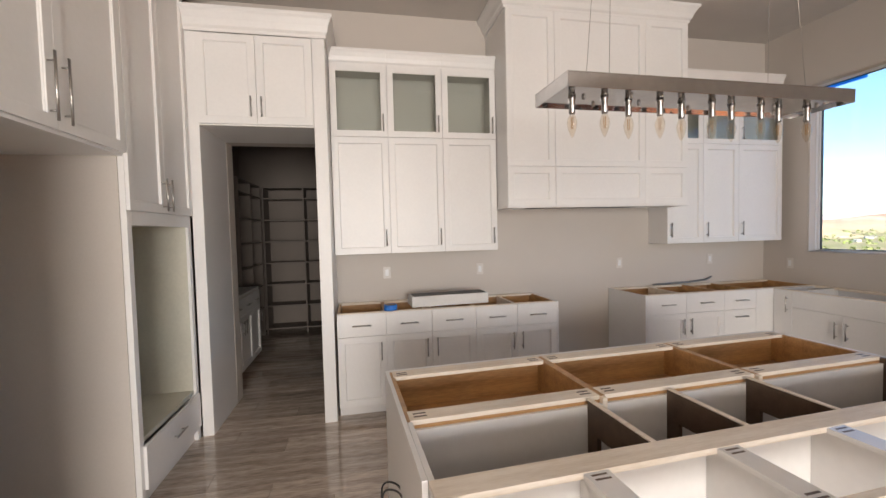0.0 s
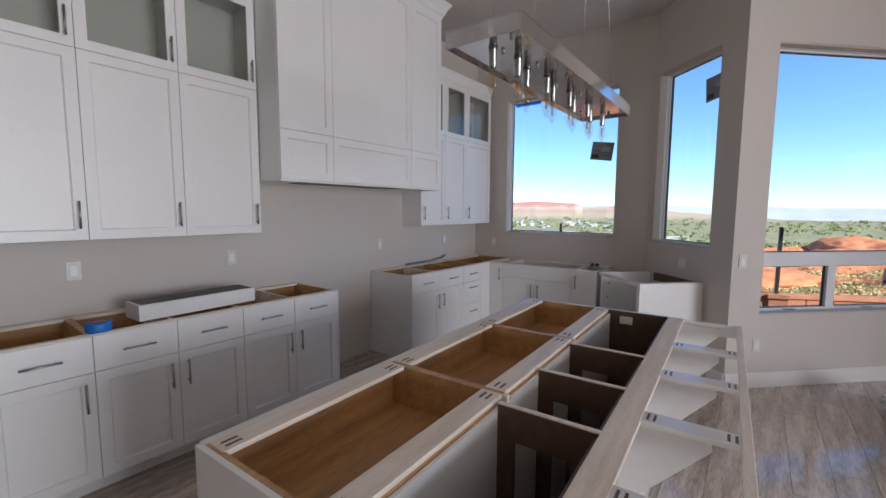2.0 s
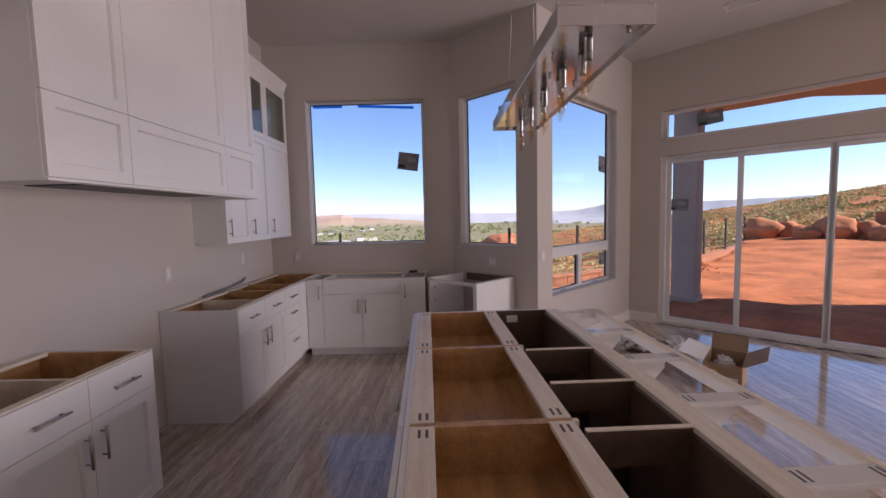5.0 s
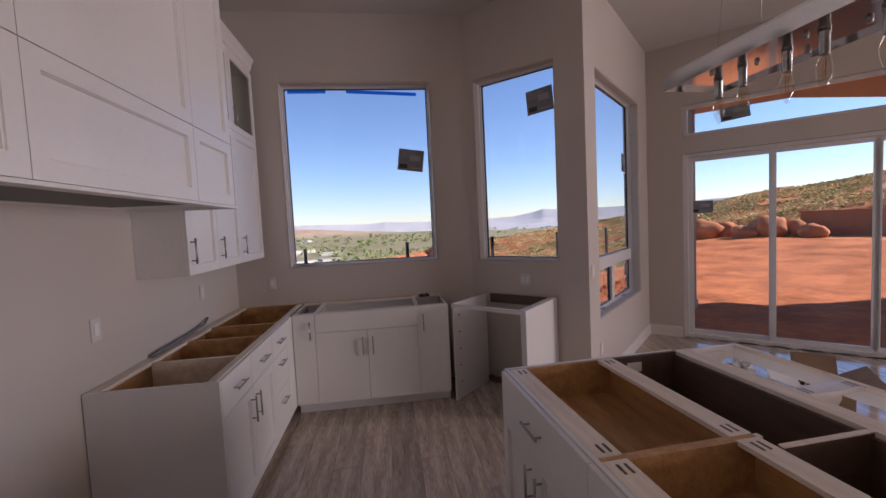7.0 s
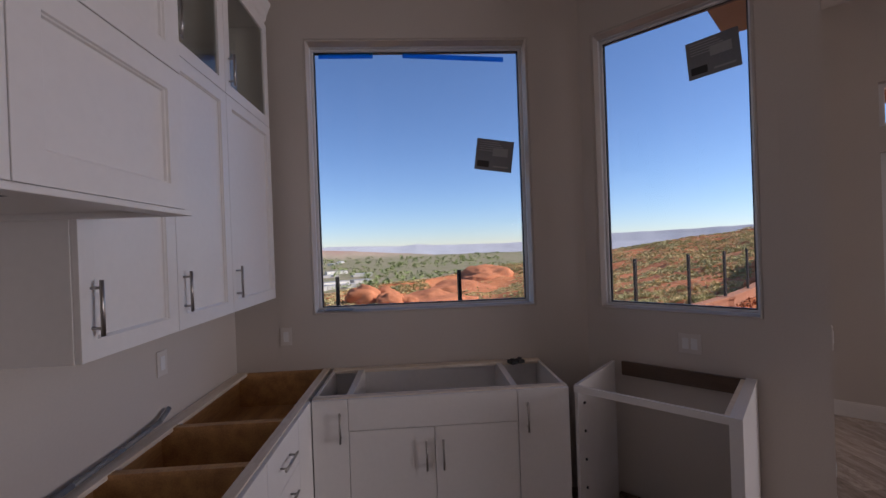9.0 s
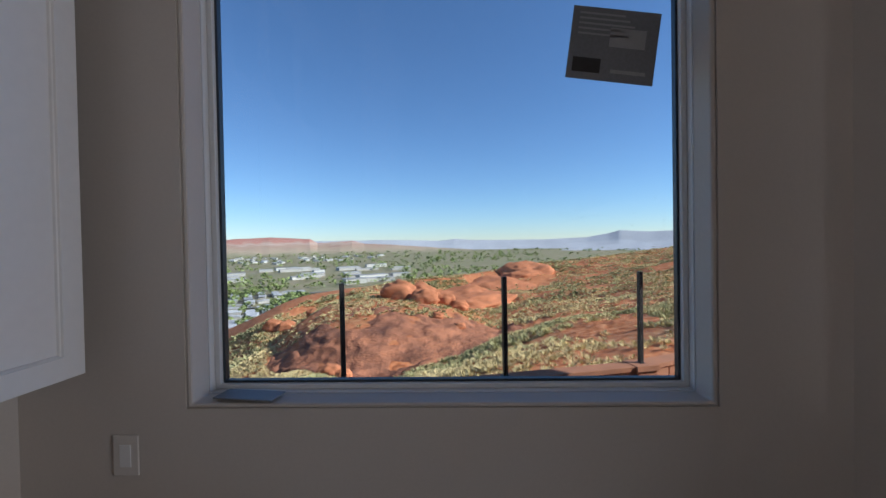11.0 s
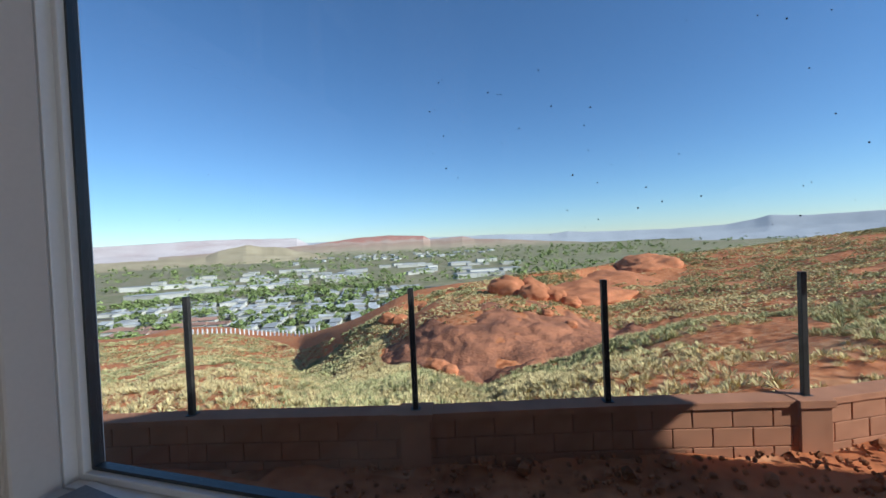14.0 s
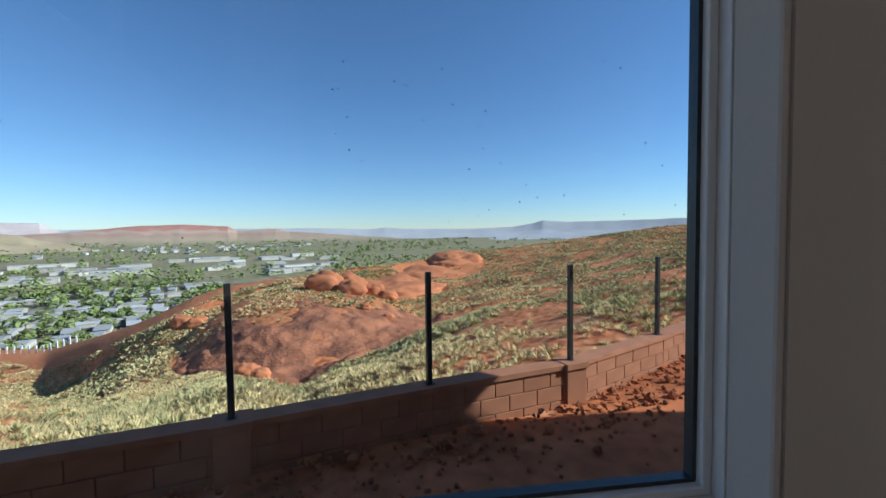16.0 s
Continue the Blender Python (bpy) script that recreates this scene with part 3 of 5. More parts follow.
def dishwasher_bay():
    u = thing("dishwasher_opening", 4.74, 2.895, FL, -135, "empty white dishwasher opening set across the corner", "cabinet")
    w, h = 0.705, 0.876 - FL
    part("front_rail", boxes((0, w, 0, 0.02, h - 0.035, h)), "cabinet", u, bevel=0.001)
    part("end_panel", boxes((w, w + 0.05, 0, 0.66, 0, h)), "cabinet", u, bevel=0.0015)
    part("side_panel", boxes((-0.004, 0.014, 0.02, 0.60, 0.0, h)), "white_board", u)
    part("back_rail", boxes((0.05, w, 0.62, 0.64, h - 0.09, h - 0.002)), "brown", u, "brown wooden back rail")
    part("floor_cleat", boxes((0.02, w, 0.58, 0.62, 0, 0.06)), "brown", u)
    part("top_edge", boxes((w - 0.02, w, 0.02, 0.62, h - 0.03, h - 0.001)), "pine", u)
    # dark discs drawn as the shade inside the drawer-slide holes
    for k in range(5):
        bm = bmesh.new()
        rod(bm, (0.014, 0.10, 0.16 + k * 0.16), (0.022, 0.10, 0.16 + k * 0.16), 0.008, n=8)
        part("hole_shade_disc", bm, "gasket", u)


dishwasher_bay()


def crown(parent, x0, x1, z0, z1, y, left=True, right=True, depth=0.3, out=0.055):
    """A stepped crown moulding round the front and the sides."""
    bm = bmesh.new()
    h = z1 - z0
    lo, hi = 0.22 * out, out
    levels = ((z0, lo), (z0 + 0.14 * h, lo), (z0 + 0.24 * h, 0.40 * out), (z0 + 0.5 * h, 0.55 * out), (z0 + 0.76 * h, 0.84 * out), (z0 + 0.86 * h, hi), (z1, hi))
    rows = [[bm.verts.new(p) for p in ((x0 - (o if left else 0), y - o, z), (x1 + (o if right else 0), y - o, z), (x1 + (o if right else 0), y + depth, z), (x0 - (o if left else 0), y + depth, z))] for z, o in levels]
    for p, q in zip(rows, rows[1:]):
        for k in range(4):
            j = (k + 1) % 4
            bm.faces.new((p[k], p[j], q[j], q[k]))
    bm.faces.new(rows[0][::-1])
    bm.faces.new(rows[-1])
    part("crown", bm, "cabinet", parent, "white crown moulding", 0.002)


def wall_cabinets(name, xs, pulls, label, z0=1.372, zm=2.468, z1=3.125, y=4.665, wall_y=4.948, crown_sides=(False, False)):
    """Stacked wall cabinets, each column one unit."""
    for i, (a, b) in enumerate(zip(xs, xs[1:])):
        u = thing(name, a, y, 0, 0, label, "wall cabinet", "stacked wall cabinets")
        w, d = b - a, wall_y - y
        t = 0.018
        for bx in ((0, t, 0, d, z0, z1), (w - t, w, 0, d, z0, z1), (t, w - t, d - t, d, z0, z1), (t, w - t, 0, d - t, z0, z0 + t), (t, w - t, 0, d - t, zm - t, zm), (t, w - t, 0, d - t, z1 - t, z1)):
            part("carcass_board", boxes(bx), "cabinet", u, bevel=0.001)
        hx = 0.04 if pulls[i] < 0 else w - 0.04
        shaker(u, 0, w, z0, zm, "door", (hx, z0 + 0.15, True))
        shaker(u, 0, w, zm, z1, "glass_door", (hx, zm + 0.13, True), glass=True)
        crown(u, 0, w, z1, z1 + 0.14, 0, i == 0 and crown_sides[0], i == len(xs) - 2 and crown_sides[1], depth=d)


wall_cabinets("wall_cabinet", [0.178, 0.700, 1.225, 1.765], [1, 1, 1], "tall white shaker wall cabinet with a glass door above")
wall_cabinets("wall_cabinet", [3.712, 4.172, 4.640, 5.240], [-1, -1, -1], "tall white shaker wall cabinet with a glass door near the window")


def hood():
    u = thing("range_hood_cover", 1.772, 4.37, 0, 0, "large white panelled range hood cover reaching the ceiling", "range hood")
    w, d = 1.932, 4.948 - 4.37
    zb, zm, zt = 1.785, 2.159, 3.60
    for a, b, c, e in ((0, 0.018, 0, d), (w - 0.018, w, 0, d), (0.018, w - 0.018, 0, 0.018), (0.018, w - 0.018, d - 0.018, d)):
        part("board", boxes((a, b, c, e, zb, zt)), "cabinet", u, bevel=0.0015)
    part("underside", boxes((0.018, w - 0.018, 0.018, d - 0.018, zb + 0.004, zb + 0.02)), "cabinet", u)
    # flat black slab paints the shade inside the empty vent opening
    part("vent_shade", boxes((0.36, w - 0.36, 0.10, 0.46, zb - 0.002, zb + 0.006)), "black", u, "black slab drawn as the shade in the empty insert opening")
    part("lip", boxes((-0.012, w + 0.012, -0.032, 0.03, zb - 0.014, zb)), "cabinet", u, bevel=0.002)
    for a in (-0.012, w - 0.018):
        part("side_lip", boxes((a, a + 0.03, 0.03, d, zb - 0.014, zb)), "cabinet", u, bevel=0.002)
    xs = [0, 0.481, 1.447, w]
    for a, b in zip(xs, xs[1:]):
        shaker(u, a, b, zb + 0.002, zm, "lower_panel", rail=0.062)
        shaker(u, a, b, zm, zt, "upper_panel", rail=0.062)
    crown(u, 0, w, zt, CEIL - 0.002, 0, True, True, depth=d, out=0.09)


hood()


def pantry_surround():
    y = 4.30
    u = thing("pantry_surround", 0, y, 0, 0, "white pantry door surround with two cupboard doors above", "cabinet")
    x0, x1, xl, xr, top = -0.885, 0.172, -0.802, 0.070, 2.455
    part("side_stile", boxes((x0, xl, 0, 0.02, FL, 3.18)), "cabinet", u, bevel=0.0015)
    part("side_stile", boxes((xr, x1, 0, 0.02, FL, 3.18)), "cabinet", u, bevel=0.0015)
    for a, b, top_z in ((xl - 0.018, xl, 2.455), (x1 - 0.018, x1, 3.18), (xr, xr + 0.018, 2.455)):
        part("side_board", boxes((a, b, 0.02, 0.645, FL, top_z)), "cabinet", u, bevel=0.0015)
    part("head", boxes((xl, xr, 0.001, 0.645, top, top + 0.02)), "cabinet", u)
    part("back", boxes((xl, xr, 0.62, 0.64, top + 0.02, 3.18)), "cabinet", u)
    m = (xl + xr) / 2
    shaker(u, xl, m, top + 0.01, 3.17, "door", (m - 0.04, 2.60, True))
    shaker(u, m, xr, top + 0.01, 3.17, "door", (m + 0.04, 2.60, True))
    crown(u, x0, x1, 3.18, 3.36, 0, False, True, depth=0.64, out=0.07)


pantry_surround()


def oven_tower():
    # local x runs along world +y, the front looks towards +x
    u = thing("oven_cabinet", -0.90, 3.393, 0, 90, "tall white oven cabinet with an empty niche and a drawer", "oven cabinet")
    w, d = 0.903, 0.78
    zt = 3.60
    part("side", boxes((0, 0.05, 0, d, FL, zt)), "cabinet", u, bevel=0.002)
    part("side", boxes((w - 0.05, w, 0, d, FL, zt)), "cabinet", u, bevel=0.002)
    part("niche_back", boxes((0.05, w - 0.05, d - 0.06, d - 0.04, 0.36, 1.66)), "niche", u, "bare board at the back of the niche")
    part("niche_floor", boxes((0.056, w - 0.056, 0.02, d - 0.06, 0.33, 0.36)), "niche", u)
    for a in (0.05, w - 0.056):
        part("niche_side", boxes((a, a + 0.006, 0.02, d - 0.06, 0.33, 1.66)), "niche", u)
    part("rail", boxes((0.05, w - 0.05, 0, 0.02, 1.65, 1.735), (0.05, w - 0.05, 0.02, d - 0.06, 1.66, 1.68)), "cabinet", u)
    part("toe_kick", boxes((0.05, w - 0.05, 0.03, 0.05, FL, 0.07)), "cabinet", u)
    shaker(u, 0.03, w - 0.03, 0.06, 0.33, "drawer_front", (w / 2, 0.21, False), flat=True)
    shaker(u, 0.0, w / 2, 1.735, zt, "door", (w / 2 - 0.04, 1.86, True), 0.22)
    shaker(u, w / 2, w, 1.735, zt, "door", (w / 2 + 0.04, 1.86, True), 0.22)
    crown(u, 0, w, zt, CEIL - 0.002, 0, False, False, depth=d)


oven_tower()


def fridge_bay():
    u = thing("fridge_cabinet", -0.90, 2.31, 0, 90, "white refrigerator surround with cupboards above an empty bay", "cabinet")
    w, d = 1.08, 0.78
    part("bay_lining", boxes((w - 0.008, w, 0.03, d, FL, 2.045)), "wall", u, "bare greige board lining the empty bay")
    part("side", boxes((0, 0.04, 0, d, FL, 3.6)), "cabinet", u, bevel=0.002)
    part("niche_floor", boxes((0.04, w, 0, d, 2.045, 2.07)), "cabinet", u, bevel=0.002)
    part("top_panel", boxes((0.04, w, 0.02, d, 3.58, 3.6)), "cabinet", u)
    shaker(u, 0.0, w / 2, 2.06, 3.6, "door", (w / 2 - 0.045, 2.24, True), 0.30)
    shaker(u, w / 2, w, 2.06, 3.6, "door", (w / 2 + 0.045, 2.24, True), 0.30)
    crown(u, 0, w, 3.6, CEIL - 0.002, 0, False, False, depth=d)


fridge_bay()


# ---- island ----
def island():
    """Cabinet rows without a worktop; local x along the length, local y from the back edge (0) towards the seating side."""
    ang = 2.8
    base = pose(0.535, 2.748, FL, 0, 0, ang)
    h = 0.876 - FL
    L = 2.45

    def unit(name, x, y, label, cat="base cabinet"):
        p = base @ Vector((x, y, 0))
        return thing(name, p.x, p.y, p.z, ang, label, cat, "island cabinets")

    w = L / 3
    for i in range(3):
        u = unit("island_drawer_cabinet", i * w, 0, "white island cabinet, open top showing a birch drawer box")
        d, t, k = -0.56, 0.018, 0.105
        part("side_board", boxes((0.0, t, d + 0.001, -0.001, k, h - 0.003)), "ply", u)
        part("side_board", boxes((w - t, w, d + 0.001, -0.001, k, h - 0.003)), "ply", u)
        part("back_board", boxes((t, w - t, d + 0.001, d + t, k, h - 0.003)), "ply", u)
        part("bottom", boxes((t, w - t, d + t, -0.02, h - 0.19, h - 0.178)), "ply", u, "birch plywood bottom")
        part("front_board", boxes((t, w - t, -0.02, -0.001, k, h - 0.003)), "ply", u)
        part("top_rail", boxes((0.012, w - 0.012, -0.085, 0.0, h - 0.018, h)), "pine", u, "pale pine top rail", 0.0015)
        part("top_rail", boxes((0.012, w - 0.012, d, d + 0.085, h - 0.018, h)), "pine", u, "pale pine top rail", 0.0015)
        part("divider_cap", boxes((w - 0.011, w + 0.011, d - 0.02, 0.0, h - 0.05, h - 0.004)), "pine", u)
        for sx in (0.03, w - 0.085):
            for sy in (-0.06, -0.035, d + 0.03, d + 0.055):
                part("pocket_hole", boxes((sx, sx + 0.05, sy - 0.005, sy + 0.005, h - 0.0005, h + 0.0006)), "brown", u)
        part("face", boxes((0, w, 0.0, 0.018, k, h - 0.001)), "cabinet", u, bevel=0.001)
        part("toe_kick", boxes((0, w, -0.075, -0.06, 0, k)), "cabinet", u)
        # fronts look towards +y
        c = w
        for a, b, z0, z1, pull in ((0, c, ZD - FL, ZT - FL, (c / 2, 0.77 - FL, False)), (0, c / 2, ZB - FL, ZD - FL, (c / 2 - 0.05, 0.52 - FL, True)), (c / 2, c, ZB - FL, ZD - FL, (c / 2 + 0.05, 0.52 - FL, True))):
            dd = shaker(u, a, b, z0, z1, "door" if pull[2] else "drawer_front", pull, flat=not pull[2])
            dd.matrix_basis = pose(w, 0.019, 0, 0, 0, 180)
    # middle row: open to the floor of the cabinets, brown dividers
    u = unit("island_middle_cabinet", 0, -0.562, "open island cabinet row with dark brown dividers")
    d = -0.37
    part("end_board", boxes((0, 0.018, d, -0.001, 0.02, h - 0.002)), "white_board", u)
    part("end_board", boxes((L - 0.018, L, d, -0.001, 0.02, h - 0.002)), "brown", u)
    part("bottom", boxes((0.018, L - 0.018, d, -0.001, 0.08, 0.10)), "brown", u)
    part("back_board", boxes((0.018, L - 0.018, -0.016, -0.001, 0.10, h - 0.03)), "white_board", u)
    part("outlet_plate", boxes((L - 0.024, L - 0.017, -0.16, -0.08, h - 0.085, h - 0.035)), "paper", u, "white electrical cover plate")
    for x in (0.745, 1.13, 1.56):
        part("divider", boxes((x - 0.009, x + 0.009, d, -0.016, h - 0.13, h - 0.006)), "brown", u)
        part("divider_cap", boxes((x - 0.010, x + 0.010, d, -0.016, h - 0.006, h - 0.001)), "pine", u)
        part("post", boxes((x - 0.009, x + 0.009, d, d + 0.09, 0.10, h - 0.13)), "brown", u)
        part("post", boxes((x - 0.009, x + 0.009, -0.08, -0.016, 0.10, h - 0.13)), "brown", u)
    part("side_board", boxes((0.018, L - 0.018, d, d + 0.016, 0.10, h - 0.02)), "brown", u)
    # seating side: shallow white shelf cabinets
    u = unit("island_overhang_frame", 0, -0.932, "open white overhang frame on triangular brackets along the island")
    d = -0.388
    part("long_rail", boxes((0, L, -0.088, 0.0, h - 0.02, h)), "pine", u, "wide pale pine rail", 0.0015)
    part("long_rail", boxes((0, L, d, d + 0.028, h - 0.02, h)), "pine", u, "pale pine rail", 0.0015)
    part("back_board", boxes((0, L, -0.02, -0.002, 0.1, h - 0.022)), "white_board", u)
    part("front_apron", boxes((0, L, d, d + 0.018, h - 0.075, h - 0.021)), "cabinet", u)
    part("toe_kick", boxes((0.02, L - 0.02, -0.001, 0.012, 0, 0.1)), "cabinet", u)
    for a, b in ((0, 0.018), (L - 0.018, L)):
        part("end_rail", boxes((a, b, d + 0.018, -0.02, h - 0.075, h - 0.003)), "cabinet", u)
    for x in (0.02, 0.47, 0.94, 1.40, 1.86, L - 0.03):
        bm = bmesh.new()
        for px in (x - 0.009, x + 0.009):
            bm.faces.new([bm.verts.new(p) for p in ((px, -0.021, h - 0.024), (px, d + 0.10, h - 0.024), (px, d + 0.10, h - 0.06), (px, -0.021, h - 0.36))])
        bm.faces.ensure_lookup_table()
        f0, f1 = [list(f.verts) for f in bm.faces]
        for k in range(4):
            j = (k + 1) % 4
            bm.faces.new((f0[k], f0[j], f1[j], f1[k]))
        part("bracket", bm, "white_board", u, "white triangular overhang bracket")
    for x in (0.02, 0.47, 0.94, 1.40, 1.86):
        part("cross_rail", boxes((x - 0.04, x + 0.04, d + 0.028, -0.088, h - 0.020, h - 0.002)), "white_board", u, bevel=0.0015)
        for sy in (d + 0.04, d + 0.06, -0.105, -0.125):
            part("pocket_hole", boxes((x - 0.025, x + 0.025, sy - 0.004, sy + 0.004, h - 0.003, h - 0.0015)), "brown", u)
    # end panel towards the pantry
    u = unit("island_end_panel", -0.019, 0, "white island end panel with a cable hole", "panel")
    part("board", boxes((0, 0.018, -0.930, 0.018, 0.0, h)), "cabinet", u, bevel=0.0015)
    u = unit("island_end_panel", L + 0.001, 0, "white island end panel facing the sink", "panel")
    part("board", boxes((0, 0.018, -0.930, 0.018, 0.0, h - 0.001)), "cabinet", u, bevel=0.0015)


island()


# ---- lamp over the island ----
def linear_lamp():
    u = thing("island_pendant_lamp", 1.155, 2.075, 2.075, 1.0, "long chrome pendant lamp with ten clear candle bulbs", "pendant lamp")
    L, W, H = 1.34, 0.265, 0.052
    for a, b, c, e in ((0, L, 0, 0.004), (0, L, W - 0.004, W), (0, 0.004, 0.004, W - 0.004), (L - 0.004, L, 0.004, W - 0.004)):
        part("side_plate", boxes((a, b, c, e, 0, H)), "chrome", u, bevel=0.001)
    part("bottom_plate", boxes((0.004, L - 0.004, 0.004, W - 0.004, 0.012, 0.016)), "chrome", u, "mirror chrome plate behind the sockets")
    part("top_plate", boxes((0, L, 0, W, H, H + 0.004)), "chrome", u)
    for i in range(10):
        x, y = 0.10 + i * (L - 0.20) / 9, W * (0.45 if i % 2 else 0.55)
        bm = bmesh.new()
        lathe(bm, [(0.0, 0.012), (0.015, 0.012), (0.015, 0.004), (0.0125, 0.0), (0.0125, -0.05), (0.0115, -0.054), (0.0, -0.054)], 14, (x, y, 0))
        s = part("socket", bm, "socket", u, "dark chrome lamp socket")
        bm = bmesh.new()
        lathe(bm, [(0.009, -0.056), (0.012, -0.062), (0.0185, -0.080), (0.0195, -0.094), (0.0155, -0.115), (0.008, -0.135), (0.002, -0.146), (0.0, -0.147)], 14, (x, y, 0))
        b = part("bulb", bm, "bulb", s, "clear glass candle bulb")
        b.visible_shadow = False
        bm = bmesh.new()
        for a in range(4):
            dx, dy = 0.005 * math.cos(a * 1.57), 0.005 * math.sin(a * 1.57)
            rod(bm, (x + dx, y + dy, -0.066), (x + dx * 0.7, y + dy * 0.7, -0.112), 0.0009, n=5)
        part("filament", bm, "amber", s, "amber filament")
    for x in (0.20, L - 0.20):
        for y in (0.05, W - 0.05):
            bm = bmesh.new()
            rod(bm, (x, y, H), (L / 2 + (x - L / 2) * 0.8, W / 2, CEIL - 2.075 - 0.02), 0.0012, n=6)
            part("cable", bm, "nickel", u, "thin steel suspension cable")
    part("canopy", boxes((L / 2 - 0.5, L / 2 + 0.5, W / 2 - 0.05, W / 2 + 0.05, CEIL - 2.075 - 0.022, CEIL - 2.075 - 0.001)), "chrome", u, bevel=0.003)
    for k in range(14):
        x, y = 0.05 + 0.093 * k, W * (0.2 + 0.6 * ((k * 7) % 5) / 4)
        bm = bmesh.new()
        lathe(bm, [(0.0, 0.0), (0.006, 0.001), (0.008, 0.012)], 10, (x, y, 0))
        part("screw", bm, "nickel", u)


M["socket"] = mat("socket_chrome", (0.34, 0.33, 0.32), 0.22, 1.0, var=0.2, scale=30, fine=120)
M["amber"] = mat("amber_filament", (0.45, 0.24, 0.06), 0.4, 0.5)
linear_lamp()


# ---- pantry beyond the opening ----
def pantry():
    wall("wall_pantry_left", (-1.55, 5.13), (-1.55, 8.2), [], "pantry wall with the room's shade in its paint", 0, T, paint="pantry")
    wall("wall_pantry_back", (-1.55, 8.2), (1.2, 8.2), [], "pantry wall with the room's shade in its paint", T, T, paint="pantry")
    wall("wall_pantry_right", (1.2, 8.2), (1.2, 5.13), [], "pantry wall with the room's shade in its paint", T, 0, paint="pantry")
    # shelves drawn dark: their colour carries the pantry's shade
    u = thing("pantry_shelves", -1.12, 7.78, FL, 0, "tall built-in pantry shelves across the far wall, shade in their colour", "shelves")
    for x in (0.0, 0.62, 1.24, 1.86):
        part("upright", boxes((x, x + 0.02, 0, 0.40, 0, 2.4)), "shelf_shaded", u)
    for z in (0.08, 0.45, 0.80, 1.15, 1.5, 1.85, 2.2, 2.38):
        part("shelf", boxes((0.0, 1.88, 0.004, 0.40, z, z + 0.02)), "shelf_shaded", u)
    u = thing("pantry_shelves", -1.54, 6.55, FL, 0, "built-in pantry shelves along the side wall, shade in their colour", "shelves")
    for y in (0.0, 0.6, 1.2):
        part("upright", boxes((0, 0.40, y, y + 0.02, 0, 2.4)), "shelf_shaded", u)
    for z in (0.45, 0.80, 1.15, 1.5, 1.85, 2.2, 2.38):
        part("shelf", boxes((0, 0.396, 0.02, 1.2, z, z + 0.02)), "shelf_shaded", u)
    u = base_unit("pantry_base_cabinet", -0.93, 5.25, 90, 1.2, drawers_doors(1.2, 3), "white pantry base cabinets along the side wall")
    tagged(part("pantry_counter", boxes((-1.545, -0.92, 5.24, 6.46, 0.88, 0.91)), "paper"), "pale pantry worktop on white cabinets", "worktop")
    u = thing("pantry_wall_cabinet", -1.22, 5.25, 0, 90, "white shaker pantry wall cabinet", "wall cabinet")
    part("carcass", boxes((0, 1.2, 0, 0.32, 1.38, 2.5)), "cabinet", u, bevel=0.001)
    for k in range(3):
        shaker(u, k * 0.4, k * 0.4 + 0.4, 1.38, 2.5, "door", (k * 0.4 + 0.36, 1.5, True))
    for k in range(2):
        tagged(part("carton", boxes((-1.22, -0.98, 5.45, 5.75, 0.912 + k * 0.111, 1.02 + k * 0.111)), "paper", bevel=0.003), "white flat carton stacked on the pantry worktop", "box")


pantry()


# ---- small things ----
def plate(x, y, z, rz, label="white wall switch plate", w=0.075, h=0.118):
    u = thing("wall_plate", x, y, z, rz, label, "switch plate", "switch plates")
    part("cover", boxes((-w / 2, w / 2, -0.007, -0.001, -h / 2, h / 2)), "plate", u, bevel=0.002)
    n = 2 if w > 0.1 else 1
    for k in range(n):
        c = (k - (n - 1) / 2) * 0.046
        part("rocker", boxes((c - 0.017, c + 0.017, -0.010, -0.007, -0.033, 0.033)), "vinyl", u, bevel=0.0015)


for x in (0.67, 1.66, 3.33, 4.55):
    plate(x, 4.95, 1.16, 0)
plate(5.34, 4.62, 1.10, -90)
q = Vector(W2A) + (Vector(RIDGE) - Vector(W2A)).normalized() * 0.62
plate(q.x, q.y, 1.03, -135, "wide pale double wall plate under the window", 0.12)
q = Vector(RIDGE) + (Vector(CORNER) - Vector(RIDGE)).normalized() * 0.10
plate(q.x, q.y, 1.12, -45)
q = Vector(RIDGE) + (Vector(CORNER) - Vector(RIDGE)).normalized() * 0.30
plate(q.x, q.y, 0.35, -45, "white wall outlet low on the nook wall")


def range_box():
    u = thing("range_outlet_box", 2.40, 4.95, 0.50, 0, "open dark electrical box in the range gap", "outlet box")
    part("box", boxes((-0.05, 0.05, -0.012, -0.001, -0.05, 0.05)), "black", u, bevel=0.002)
    part("bracket", boxes((-0.02, 0.035, -0.022, -0.012, -0.03, 0.03)), "nickel", u)


range_box()
plate(2.40, 4.95, 0.28, 0, "white low wall outlet in the range gap")


def long_carton():
    u = thing("light_fixture_box", 0.86, 4.43, 0.877, 3, "long white box with a black top on the open cabinets", "box")
    part("box", boxes((0, 0.74, 0, 0.22, 0, 0.098)), "paper", u, bevel=0.003)
    part("top", boxes((0.02, 0.72, 0.02, 0.20, 0.098, 0.102)), "black", u, "black top panel")


long_carton()


